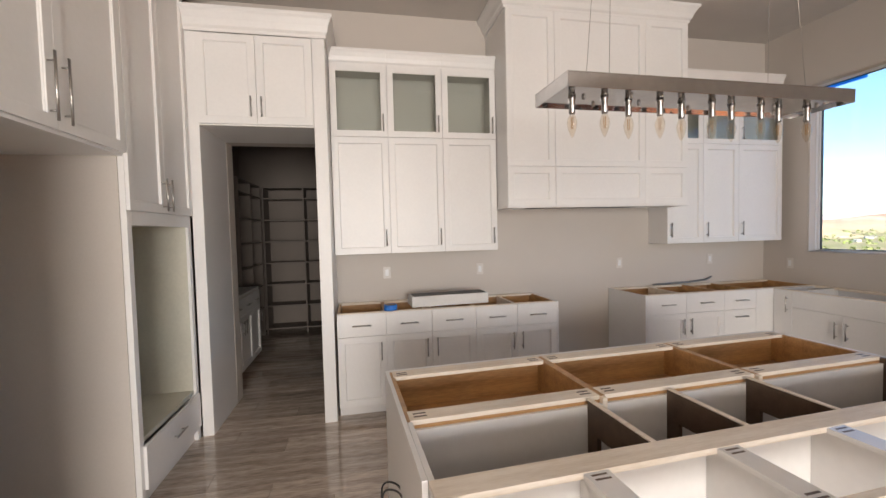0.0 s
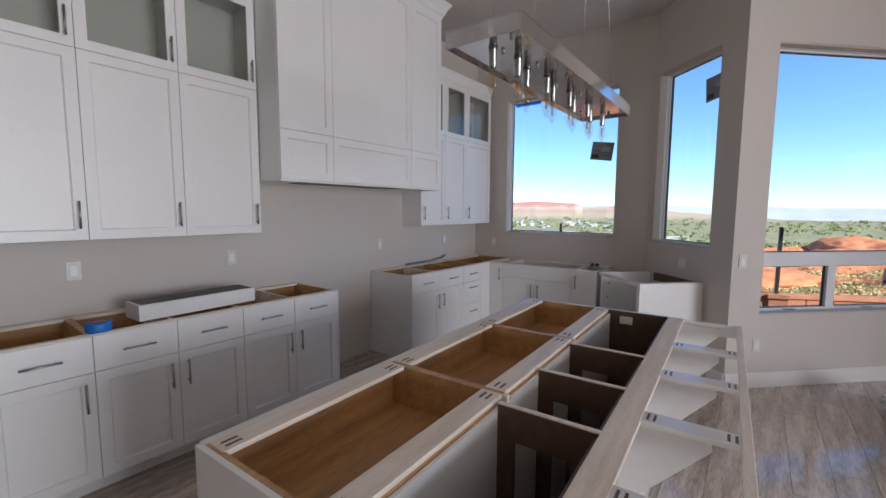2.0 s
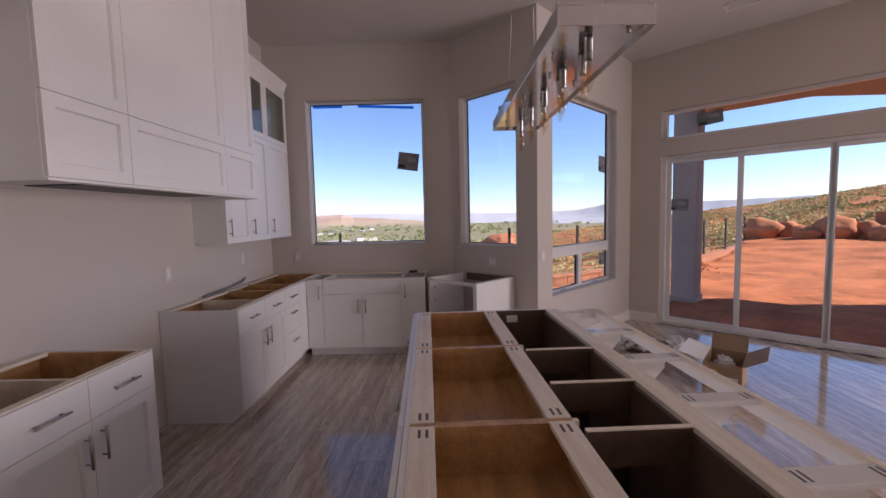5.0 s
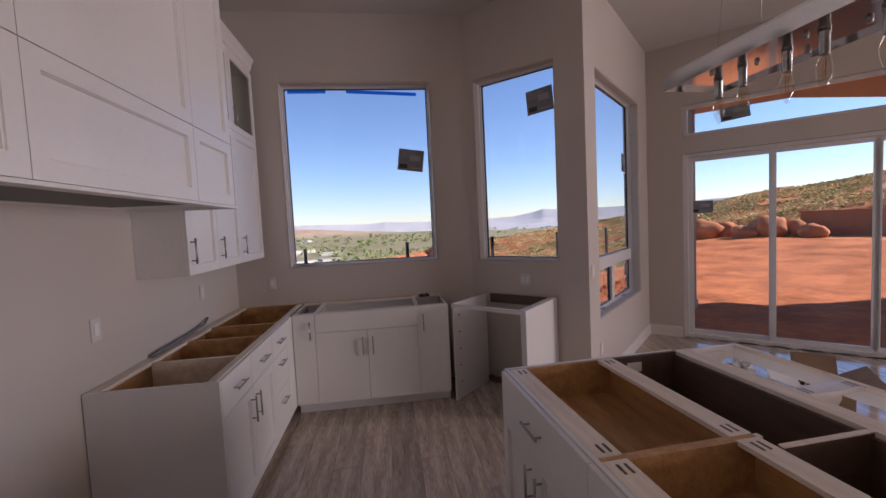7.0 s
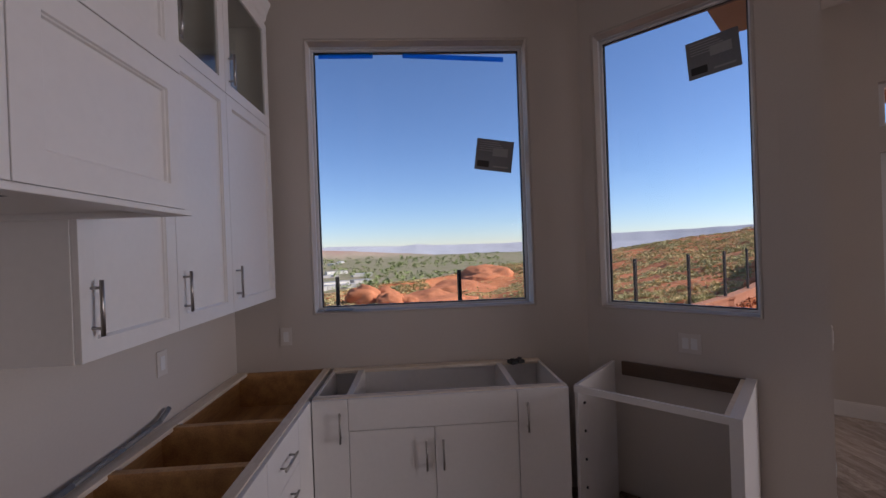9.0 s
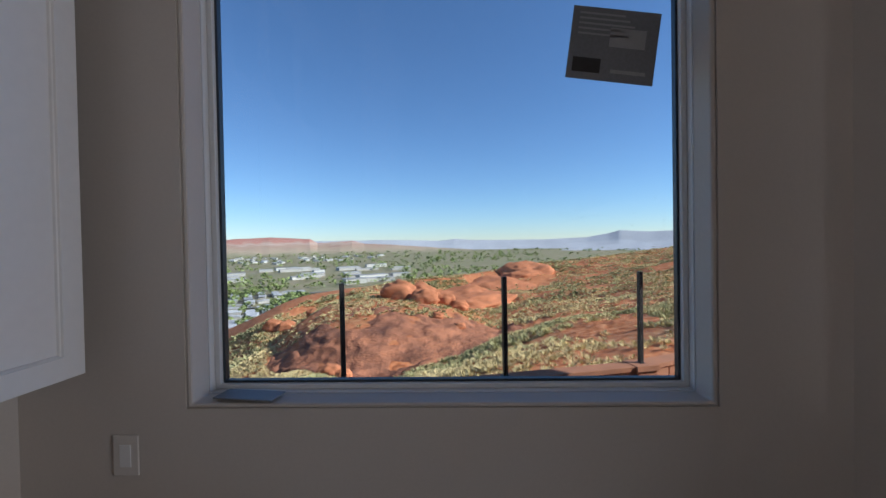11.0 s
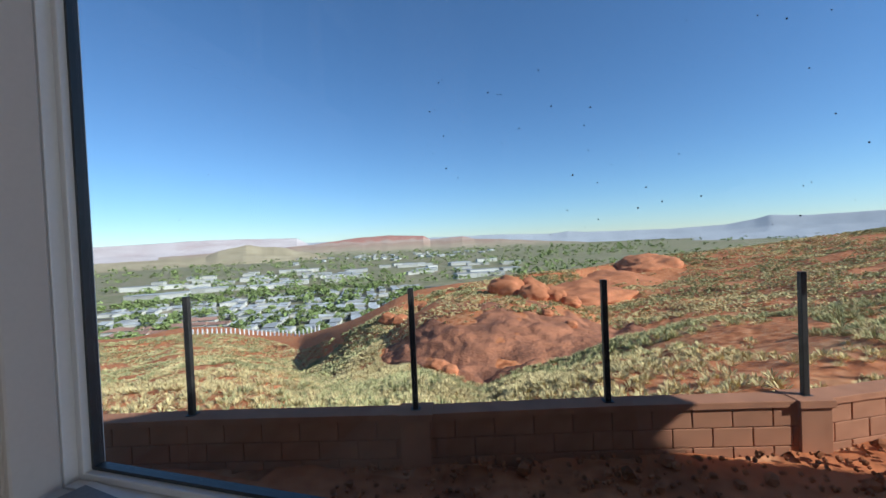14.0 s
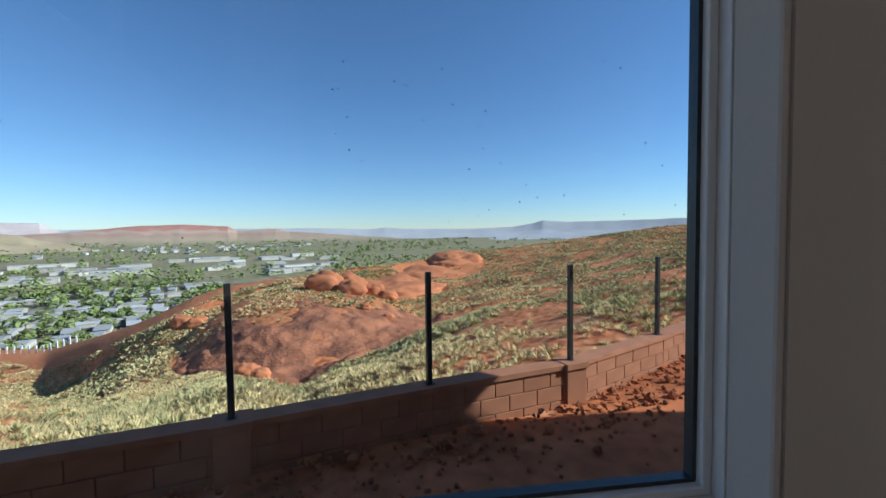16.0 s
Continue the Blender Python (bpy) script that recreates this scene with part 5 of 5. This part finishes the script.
def scrub():
    rnd = random.Random(3)
    kinds = {"straw": ([], []), "sage": ([], [])}
    count = 0
    while count < 48000:
        phi = rnd.uniform(-62, 82)
        rc = interp(phi, CREST_PHI, CREST_R)
        r = 5.5 + (rc * 1.05 - 5.5) * rnd.random() ** 0.74
        x, y = polar(phi, r)
        if x < fence_x(y) + 0.5 and r < 41:
            continue
        if noise.noise(Vector((x * 0.15, y * 0.15, 4))) + 0.5 * noise.noise(Vector((x * 0.5, y * 0.5, 8))) < -0.18 - 0.3 * rnd.random():
            continue
        m, q, w = mound(x, y)
        if q < 1 and w < -5.5 and rnd.random() < 0.985:
            continue
        if q < 0.95 and rnd.random() < 0.55:
            continue
        if math.hypot((phi - 7) / 6.5, (r - 80) / 14) < 1 and rnd.random() < 0.93:
            continue
        count += 1
        z = terrain(x, y)
        green = noise.noise(Vector((x * 0.09, y * 0.09, 20))) + rnd.uniform(-0.45, 0.45) > 0.16
        verts, faces = kinds["sage" if green else "straw"]
        s = rnd.uniform(0.10, 0.27) * (1.3 if green else 1) * (1 + 0.007 * r)
        near = r < 32
        base = Vector((x, y, z - 0.03))
        for b in range(36 if near else 10):
            a, up = rnd.uniform(0, 6.28), rnd.random()
            out = math.sqrt(1 - up * up)
            tip = Vector((x + s * out * math.cos(a), y + s * out * math.sin(a), z + s * (0.10 + 0.75 * up)))
            wide = s * (0.055 if near else 0.24)
            e = Vector((-math.sin(a), math.cos(a), rnd.uniform(-0.6, 0.6))) * wide
            root = tip.lerp(base, 0.8 if near else 0.55)
            mid = tip.lerp(root, 0.45)
            i = len(verts)
            verts += [tuple(tip), tuple(mid + e), tuple(root), tuple(mid - e)]
            faces.append((i, i + 1, i + 2, i + 3))
    for name, label in (("straw", "pale dry bunch grass on red soil"), ("sage", "low grey-green sagebrush on red soil")):
        me = bpy.data.meshes.new("scrub")
        me.from_pydata(kinds[name][0], [], kinds[name][1])
        me.materials.append(M[name])
        tagged(new("scrub", me), label, "shrubs", kind="stuff")


scrub()


def rubble():
    rnd = random.Random(6)
    bm = bmesh.new()
    for k in range(900):
        y = rnd.uniform(-6, 5.5)
        x = fence_x(y) - 0.25 - abs(rnd.gauss(0, 0.55))
        s = rnd.uniform(0.010, 0.032) * (2.3 if rnd.random() < 0.10 else 1)
        r = bmesh.ops.create_icosphere(bm, subdivisions=1, radius=s)
        c = Vector((x, y, terrain(x - 0.1, y) + 0.035 + s * 0.3 + 0.07 * smooth(0.9, 0.2, fence_x(y) - x)))
        for v in r["verts"]:
            v.co = v.co * rnd.uniform(0.75, 1.25) + c
    tagged(part("rubble", bm, "rubble"), "loose red stones and clods along the wall foot", "stones", kind="stuff")


rubble()


def block_wall():
    u = thing("block_wall", 0, 0, 0, 0, "low tan concrete block wall with a flat cap", "garden wall", kind="structure")
    BH, BL, D = 0.193, 0.40, 0.20
    proto = boxes((0.005, BL - 0.005, 0.0, D, 0.004, BH - 0.004))
    bmesh.ops.bevel(proto, geom=proto.edges[:], offset=0.006, segments=1, affect="EDGES")
    block_me = bpy.data.meshes.new("block")
    proto.to_mesh(block_me)
    proto.free()
    block_me.materials.append(M["block"])
    for (xa, ya), (xb, yb) in zip(FENCE, FENCE[1:]):
        a, b = Vector((xa, ya, 0)), Vector((xb, yb, 0))
        length = (b - a).length
        ang = math.degrees(math.atan2(yb - ya, xb - xa))
        m = pose(xa, ya, 0, 0, 0, ang)
        bm = boxes((0, length, -0.085, 0.085, -1.2, -0.03))
        bmesh.ops.transform(bm, matrix=m, verts=bm.verts)
        part("mortar_core", bm, "mortar", u)
        bm = boxes((-0.01, length + 0.01, -0.125, 0.125, -0.03, 0.038))
        bmesh.ops.transform(bm, matrix=m, verts=bm.verts)
        part("cap", bm, "block", u, "smooth tan wall cap", 0.006)
        nb = int(length / BL + 0.5)
        bl = length / nb
        for row in range(3):
            for i in range(nb + (row % 2)):
                s = (i - 0.5 * (row % 2)) * bl
                s0, s1 = max(0, s), min(length, s + bl)
                if s1 - s0 < 0.05:
                    continue
                o = new("block", block_me)
                o.parent = u
                o.matrix_basis = m @ pose(s0, -D / 2, -0.03 - (row + 1) * BH) @ Matrix.Diagonal(((s1 - s0) / BL, 1, 1, 1))
    for k in (3, 5, 8, 11):
        x, y = FENCE[k]
        bm = boxes((-0.135, 0.135, -0.15, 0.15, -1.0, -0.032))
        part("pilaster", bm, "block", u, loc=(x, y, 0), rz=15, bevel=0.006)
        bm = boxes((-0.16, 0.16, -0.175, 0.175, -0.032, 0.046))
        part("pilaster_cap", bm, "block", u, loc=(x, y, 0), rz=15, bevel=0.006)
    for k, (x, y) in enumerate(FENCE[1:]):
        p = thing("fence_post", x, y, 0.04, 15, "slim dark steel fence post on the wall cap", "fence post", "fence posts")
        part("post", boxes((-0.028, 0.028, -0.028, 0.028, 0.0, 1.24)), "steel", p, bevel=0.004)
        part("base_plate", boxes((-0.05, 0.05, -0.05, 0.05, 0.0, 0.008)), "steel", p)


block_wall()


def porch():
    n, tdir = Vector((R2, -R2, 0)), Vector((-R2, -R2, 0))
    c = Vector((*CORNER, 0))
    pts = [c + n * 0.18 - tdir * 0.1, c + n * 4.25 - tdir * 0.1, Vector((8.05, -4.29, 0)), Vector((8.05, -8.1, 0)), Vector((3.3, -8.1, 0)), Vector((3.3, -3.29, 0))]
    deck = [c + n * 0.18 - tdir * 0.1, c + n * 3.3 - tdir * 0.1, c + n * 3.3 + tdir * 5.6, c + n * 0.18 + tdir * 5.6]
    tagged(part("porch_roof", prism(bmesh.new(), [(p.x, p.y) for p in pts], 3.68, 5.0), "soffit"), "brown stucco porch soffit over the patio", "porch roof", kind="structure")
    tagged(part("patio", prism(bmesh.new(), [(p.x, p.y) for p in deck], -0.6, -0.16), "dirt"), "dusty bare patio outside the sliding door", "patio", kind="structure")
    q = c + n * 2.63 + tdir * 0.06
    u = thing("porch_column", q.x, q.y, -0.3, -45, "square grey stucco porch column", "column")
    part("shaft", boxes((-0.21, 0.21, -0.21, 0.21, 0.0, 3.975)), "stucco", u, bevel=0.01)
    part("foot", boxes((-0.235, 0.235, -0.235, 0.235, 0.0, 0.25)), "stucco", u, bevel=0.01)


porch()


def far_wall():
    x, y = polar(58, 23.5)
    u = thing("retaining_wall", x, y, 0, -148, "long plain red-brown retaining wall beyond the yard", "garden wall")
    part("body", boxes((-1, 12, 0, 0.25, -1.0, 1.30)), "block", u)
    part("cap", boxes((-1.03, 12, -0.03, 0.28, 1.30, 1.37)), "block", u)


far_wall()


def town():
    rnd = random.Random(12)
    wall_bm = boxes((-0.5, 0.5, -0.5, 0.5, -0.6, 1.0))
    wm = bpy.data.meshes.new("house_wall")
    wall_bm.to_mesh(wm)
    wall_bm.free()
    wm.materials.append(M["housewall"])
    rb = bmesh.new()
    v = [rb.verts.new(p) for p in ((-0.55, -0.58, 1.0), (0.55, -0.58, 1.0), (0.55, 0.58, 1.0), (-0.55, 0.58, 1.0), (-0.5, 0, 1.42), (0.5, 0, 1.42))]
    for f in ((0, 1, 5, 4), (2, 3, 4, 5), (0, 4, 3), (1, 2, 5), (3, 2, 1, 0)):
        rb.faces.new([v[i] for i in f])
    rm = bpy.data.meshes.new("house_roof")
    rb.to_mesh(rm)
    rb.free()
    rm.materials.append(M["roof"])
    fb = boxes((-0.52, 0.52, -0.52, 0.52, 1.0, 1.08))
    fm = bpy.data.meshes.new("flat_roof")
    fb.to_mesh(fm)
    fb.free()
    fm.materials.append(M["roof"])
    gb = boxes((-0.32, -0.12, -0.506, -0.5, 0.35, 0.75), (0.12, 0.34, -0.506, -0.5, 0.35, 0.75))
    gm = bpy.data.meshes.new("window")
    gb.to_mesh(gm)
    gb.free()
    gm.materials.append(M["window_dark"])

    cm = rm.copy()
    cm.materials.clear()
    cm.materials.append(M["clay_roof"])

    def house(x, y, sx, sy, h, rz, style):
        label = {"flat": "pale flat-roofed commercial building in the valley", "clay": "house with a brown clay-tile roof in the valley", "light": "small pale house with a light pitched roof in the valley"}[style]
        u = thing("warehouse" if style == "flat" else "house", x, y, terrain(x, y), rz, label, "building", "valley buildings")
        u.matrix_basis = u.matrix_basis @ Matrix.Diagonal((sx, sy, h, 1))
        for nm, me in (("wall", wm), ("roof", {"flat": fm, "clay": cm, "light": rm}[style]), ("window", gm)):
            o = new(nm, me)
            o.parent = u

    rows = math.radians(118)
    ax, ay = Vector((math.cos(rows), math.sin(rows), 0)), Vector((-math.sin(rows), math.cos(rows), 0))
    cx, cy = polar(-38, 420)
    streets = bmesh.new()
    for j in range(-7, 9):
        line = Vector((cx, cy, 0)) + ay * (j * 25)
        if j % 2 == 0:
            ends = [line + ax * d + ay * (12.5 + o) for d, o in ((-190, -3.5), (190, -3.5), (190, 3.5), (-190, 3.5))]
            box_v = [streets.verts.new((p.x, p.y, -59.0)) for p in ends]
            streets.faces.new(box_v)
        for i in range(-13, 14):
            p = line + ax * (i * 15.5 + rnd.uniform(-1.5, 1.5)) + ay * rnd.uniform(-4, 4)
            r, phi = math.hypot(p.x - EX, p.y - EY), math.degrees(math.atan2(-(p.y - EY), p.x - EX))
            if not (300 < r < 570 and -58 < phi < -21) or rnd.random() < 0.16:
                continue
            clay = phi < -45 and r < 420
            house(p.x, p.y, rnd.uniform(12, 15) if clay else rnd.uniform(7, 9), rnd.uniform(10, 13) if clay else rnd.uniform(15, 20), rnd.uniform(3.0, 3.8) if clay else rnd.uniform(2.7, 3.3), math.degrees(rows) + rnd.choice((0, 0, 90)) + rnd.uniform(-8, 8), "clay" if clay else "light")
    tagged(part("street", streets, "asphalt"), "grey asphalt streets between the rows of houses", "road", kind="structure")
    for k in range(60):
        phi, r = rnd.uniform(-56, -8), rnd.uniform(680, 1150)
        x, y = polar(phi, r)
        house(x, y, rnd.uniform(20, 58), rnd.uniform(14, 24), rnd.uniform(5, 8), 122 + rnd.uniform(-8, 8), "flat")

    def trees(spots, leaves, label):
        verts, faces = [], []
        for x, y, s in spots:
            z = terrain(x, y)
            for b in range(leaves):
                a, up = rnd.uniform(0, 6.28), rnd.uniform(-0.5, 1.0)
                out = math.sqrt(1 - up * up) * rnd.uniform(0.7, 1.05)
                c = Vector((x + s * out * math.cos(a), y + s * out * math.sin(a), z + s * (0.95 + 0.7 * up)))
                e = Vector((rnd.uniform(-1, 1), rnd.uniform(-1, 1), rnd.uniform(-0.5, 0.5))).normalized() * s * 0.42
                f = Vector((rnd.uniform(-1, 1), rnd.uniform(-1, 1), rnd.uniform(-0.5, 0.8))).normalized() * s * 0.38
                i = len(verts)
                verts += [tuple(c + e), tuple(c + f), tuple(c - e), tuple(c - f)]
                faces.append((i, i + 1, i + 2, i + 3))
        me = bpy.data.meshes.new("town_trees")
        me.from_pydata(verts, [], faces)
        me.materials.append(M["leaf"])
        tagged(new("town_trees", me), label, "trees", kind="stuff")

    near = []
    while len(near) < 520:
        x, y = polar(rnd.uniform(-60, -20), rnd.uniform(290, 640))
        if noise.noise(Vector((x * 0.016, y * 0.016, 6))) > 0.05 - 0.3 * rnd.random():
            near.append((x, y, rnd.uniform(2.2, 5.2)))
    trees(near, 34, "rounded green shade trees between the valley houses")
    far = []
    while len(far) < 1500:
        phi, r = rnd.uniform(-58, 62), 620 * (4.9 ** rnd.random())
        x, y = polar(phi, r)
        if noise.noise(Vector((x * 0.004, y * 0.004, 3))) > -0.15:
            far.append((x, y, rnd.uniform(3.0, 6.0) * (1 + r / 2500)))
    trees(far, 12, "distant green groves across the valley floor")
    for k in range(70):
        x, y = polar(rnd.uniform(-40, -10), rnd.uniform(1500, 2400))
        house(x, y, rnd.uniform(12, 30), rnd.uniform(12, 20), rnd.uniform(4, 6), rnd.uniform(0, 180), "light")
    # white rail fence along the foot of the hill
    u = thing("rail_fence", 0, 0, 0, 0, "white board fence along the foot of the hill", "fence")
    pts = [Vector((*polar(-49 + k * 0.5, 112 - 0.02 * k * k), 0)) for k in range(30)]
    for p in pts:
        g = terrain(p.x, p.y)
        part("post", boxes((-0.12, 0.12, -0.12, 0.12, -0.4, 1.3)), "vinyl", u, loc=(p.x, p.y, g))
    # a street along the foot of the hill
    st = bmesh.new()
    prev = None
    for k in range(24):
        phi = -50 + k * 1.4
        x0, y0 = polar(phi, 288 + 6 * math.sin(k * 0.4))
        x1, y1 = polar(phi, 298 + 6 * math.sin(k * 0.4))
        a, b = st.verts.new((x0, y0, -58.2)), st.verts.new((x1, y1, -58.2))
        if prev:
            st.faces.new((prev[0], a, b, prev[1]))
        prev = (a, b)
    tagged(part("road", st, "asphalt"), "grey asphalt street at the foot of the hill", "road", kind="structure")


town()


def ranges():
    """Far mesas and mountains along the horizon."""
    def ridge(name, material, r, phi0, phi1, tops, depth, label, rough):
        verts, faces = [], []
        n = 700
        for i in range(n + 1):
            phi = phi0 + (phi1 - phi0) * i / n
            el = interp(phi, [t[0] for t in tops], [t[1] for t in tops])
            top = 1.7 + r * math.tan(radians(el)) + rough * 0.8 * noise.noise(Vector((phi * 0.5, r * 0.01, 0))) + 0.15 * rough * noise.noise(Vector((phi * 1.7, r, 0)))
            for f, q in ((0.0, 0.0), (0.35, 0.35), (0.62, 0.52), (0.8, 0.93), (1.0, 1.0)):
                gully = depth * (0.07 * noise.noise(Vector((phi * 0.4, r * 0.1, 1.0))) + (0.035 * noise.noise(Vector((phi * 1.1, r * 0.1, 4.0))) if rough > 6 else 0.0)) * (1 - f)
                x, y = polar(phi, r - depth * (1 - f) + gully)
                verts.append((x, y, -62 + (top + 62) * q))
        for i in range(n):
            for j in range(4):
                a = i * 5 + j
                faces.append((a, a + 5, a + 6, a + 1))
        me = bpy.data.meshes.new(name)
        me.from_pydata(verts, [], faces)
        me.materials.append(M[material])
        for p in me.polygons:
            p.use_smooth = True
        tagged(new(name, me), label, "mountains", kind="structure")

    ridge("backdrop_range", "far_hazed", 4300, -75, 95, [(-75, 0.6), (-36, 0.6), (-20, 0.6), (-9, 0.61), (-2.5, 0.38), (-0.4, 0.62), (1.8, 0.42), (11.7, 0.3), (17.3, 0.5), (19.8, 0.9), (21.3, 1.32), (24.4, 1.08), (29, 1.1), (35, 1.2), (50, 1.6), (95, 1.8)], 500, "mountain range on the horizon, haze painted into its grey colour", 6)
    ridge("backdrop_pale_mesa", "far_mesa_hazed", 4000, -75, -35.4, [(-75, 0.9), (-57, 1.03), (-46, 1.4), (-36.8, 1.26), (-35.4, 0.4)], 450, "flat-topped mesa far beyond the valley, paled by painted haze", 5)
    ridge("backdrop_mesa", "far_red", 3300, -52, 2, [(-52, -0.4), (-40, 0.0), (-35, 0.3), (-32, 0.64), (-29, 1.0), (-24.6, 1.14), (-20, 0.92), (-19.0, 0.3), (-14.5, 0.6), (-12.9, 0.2), (-6, -0.3), (2, -0.9)], 420, "long flat-topped red mesa beyond the valley", 7)
    ridge("backdrop_hills", "far_tan", 2400, -62, -33, [(-62, -0.9), (-52, -0.7), (-47.3, -0.6), (-46, 0.0), (-42.8, 0.62), (-38.1, 0.0), (-33, -1.45)], 380, "low tan foothills beyond the town", 7)
    ridge("backdrop_low_range", "far_hazed", 3200, 14, 95, [(14, -1.0), (24, -0.3), (34, 0.1), (50, 0.7), (95, 0.8)], 400, "low ridge beyond the hillside, haze painted into its grey colour", 6)


ranges()


# ---- floor tiles, last ----
def floor():
    rnd = random.Random(2)
    W, L = 0.203, 1.215
    me_src = boxes((0.0012, L - 0.0012, 0.0012, W - 0.0012, -0.011, 0.0))
    me = bpy.data.meshes.new("plank")
    me_src.to_mesh(me)
    me_src.free()
    me.materials.append(M["floor"])
    root = tagged(new("floor"), "glossy grey-brown wood-look tile planks", "floor", kind="structure")
    rest = bmesh.new()
    count = 0
    rows = int((8.2 + 6.1) / W)

    def limits(y):
        """The floor's reach along x at that y, a little into the walls."""
        if y > 5.13:
            return -1.6, 1.25
        lo = -1.78 if y > 2.2 else -4.55
        if y > 2.5535:
            return lo, 5.42
        if y > RIDGE[1]:
            return lo, y + 2.787 + 0.1
        if y > CORNER[1]:
            return lo, 6.14 - y + 0.1
        if y > END[1]:
            return lo, y + 6.33 + 0.1
        return lo, 2.98

    for j in range(rows):
        y = -6.05 + j * W
        lo, hi = limits(y + W / 2)
        off = (j % 3) * L / 3 + 0.05
        for i in range(11):
            x0, x1 = -4.6 + i * L - off, -4.6 + (i + 1) * L - off
            x0, x1 = max(x0, lo), min(x1, hi)
            if x1 - x0 < 0.03:
                continue
            if -0.9 < y < 4.9 and x1 > -1.0 and count < 300:
                o = new("plank", me)
                o.parent = root
                o.matrix_basis = pose(x0, y, FL) @ Matrix.Diagonal(((x1 - x0) / L, 1, 1, 1))
                count += 1
            else:
                box(rest, x0 + 0.0012, x1 - 0.0012, y + 0.0012, y + W - 0.0012, FL - 0.011, FL)
    part("planks", rest, "floor_rest", root)["kind"] = "stuff"


M["floor_rest"] = mat("wood_look_tile_far", (0.48, 0.40, 0.335), 0.11, var=0.3, scale=2.2, fine=14, stretch=(0.9, 7, 1), second=(0.25, 0.195, 0.155), island=0.22, bump=0.03, coat=0.4)
floor()
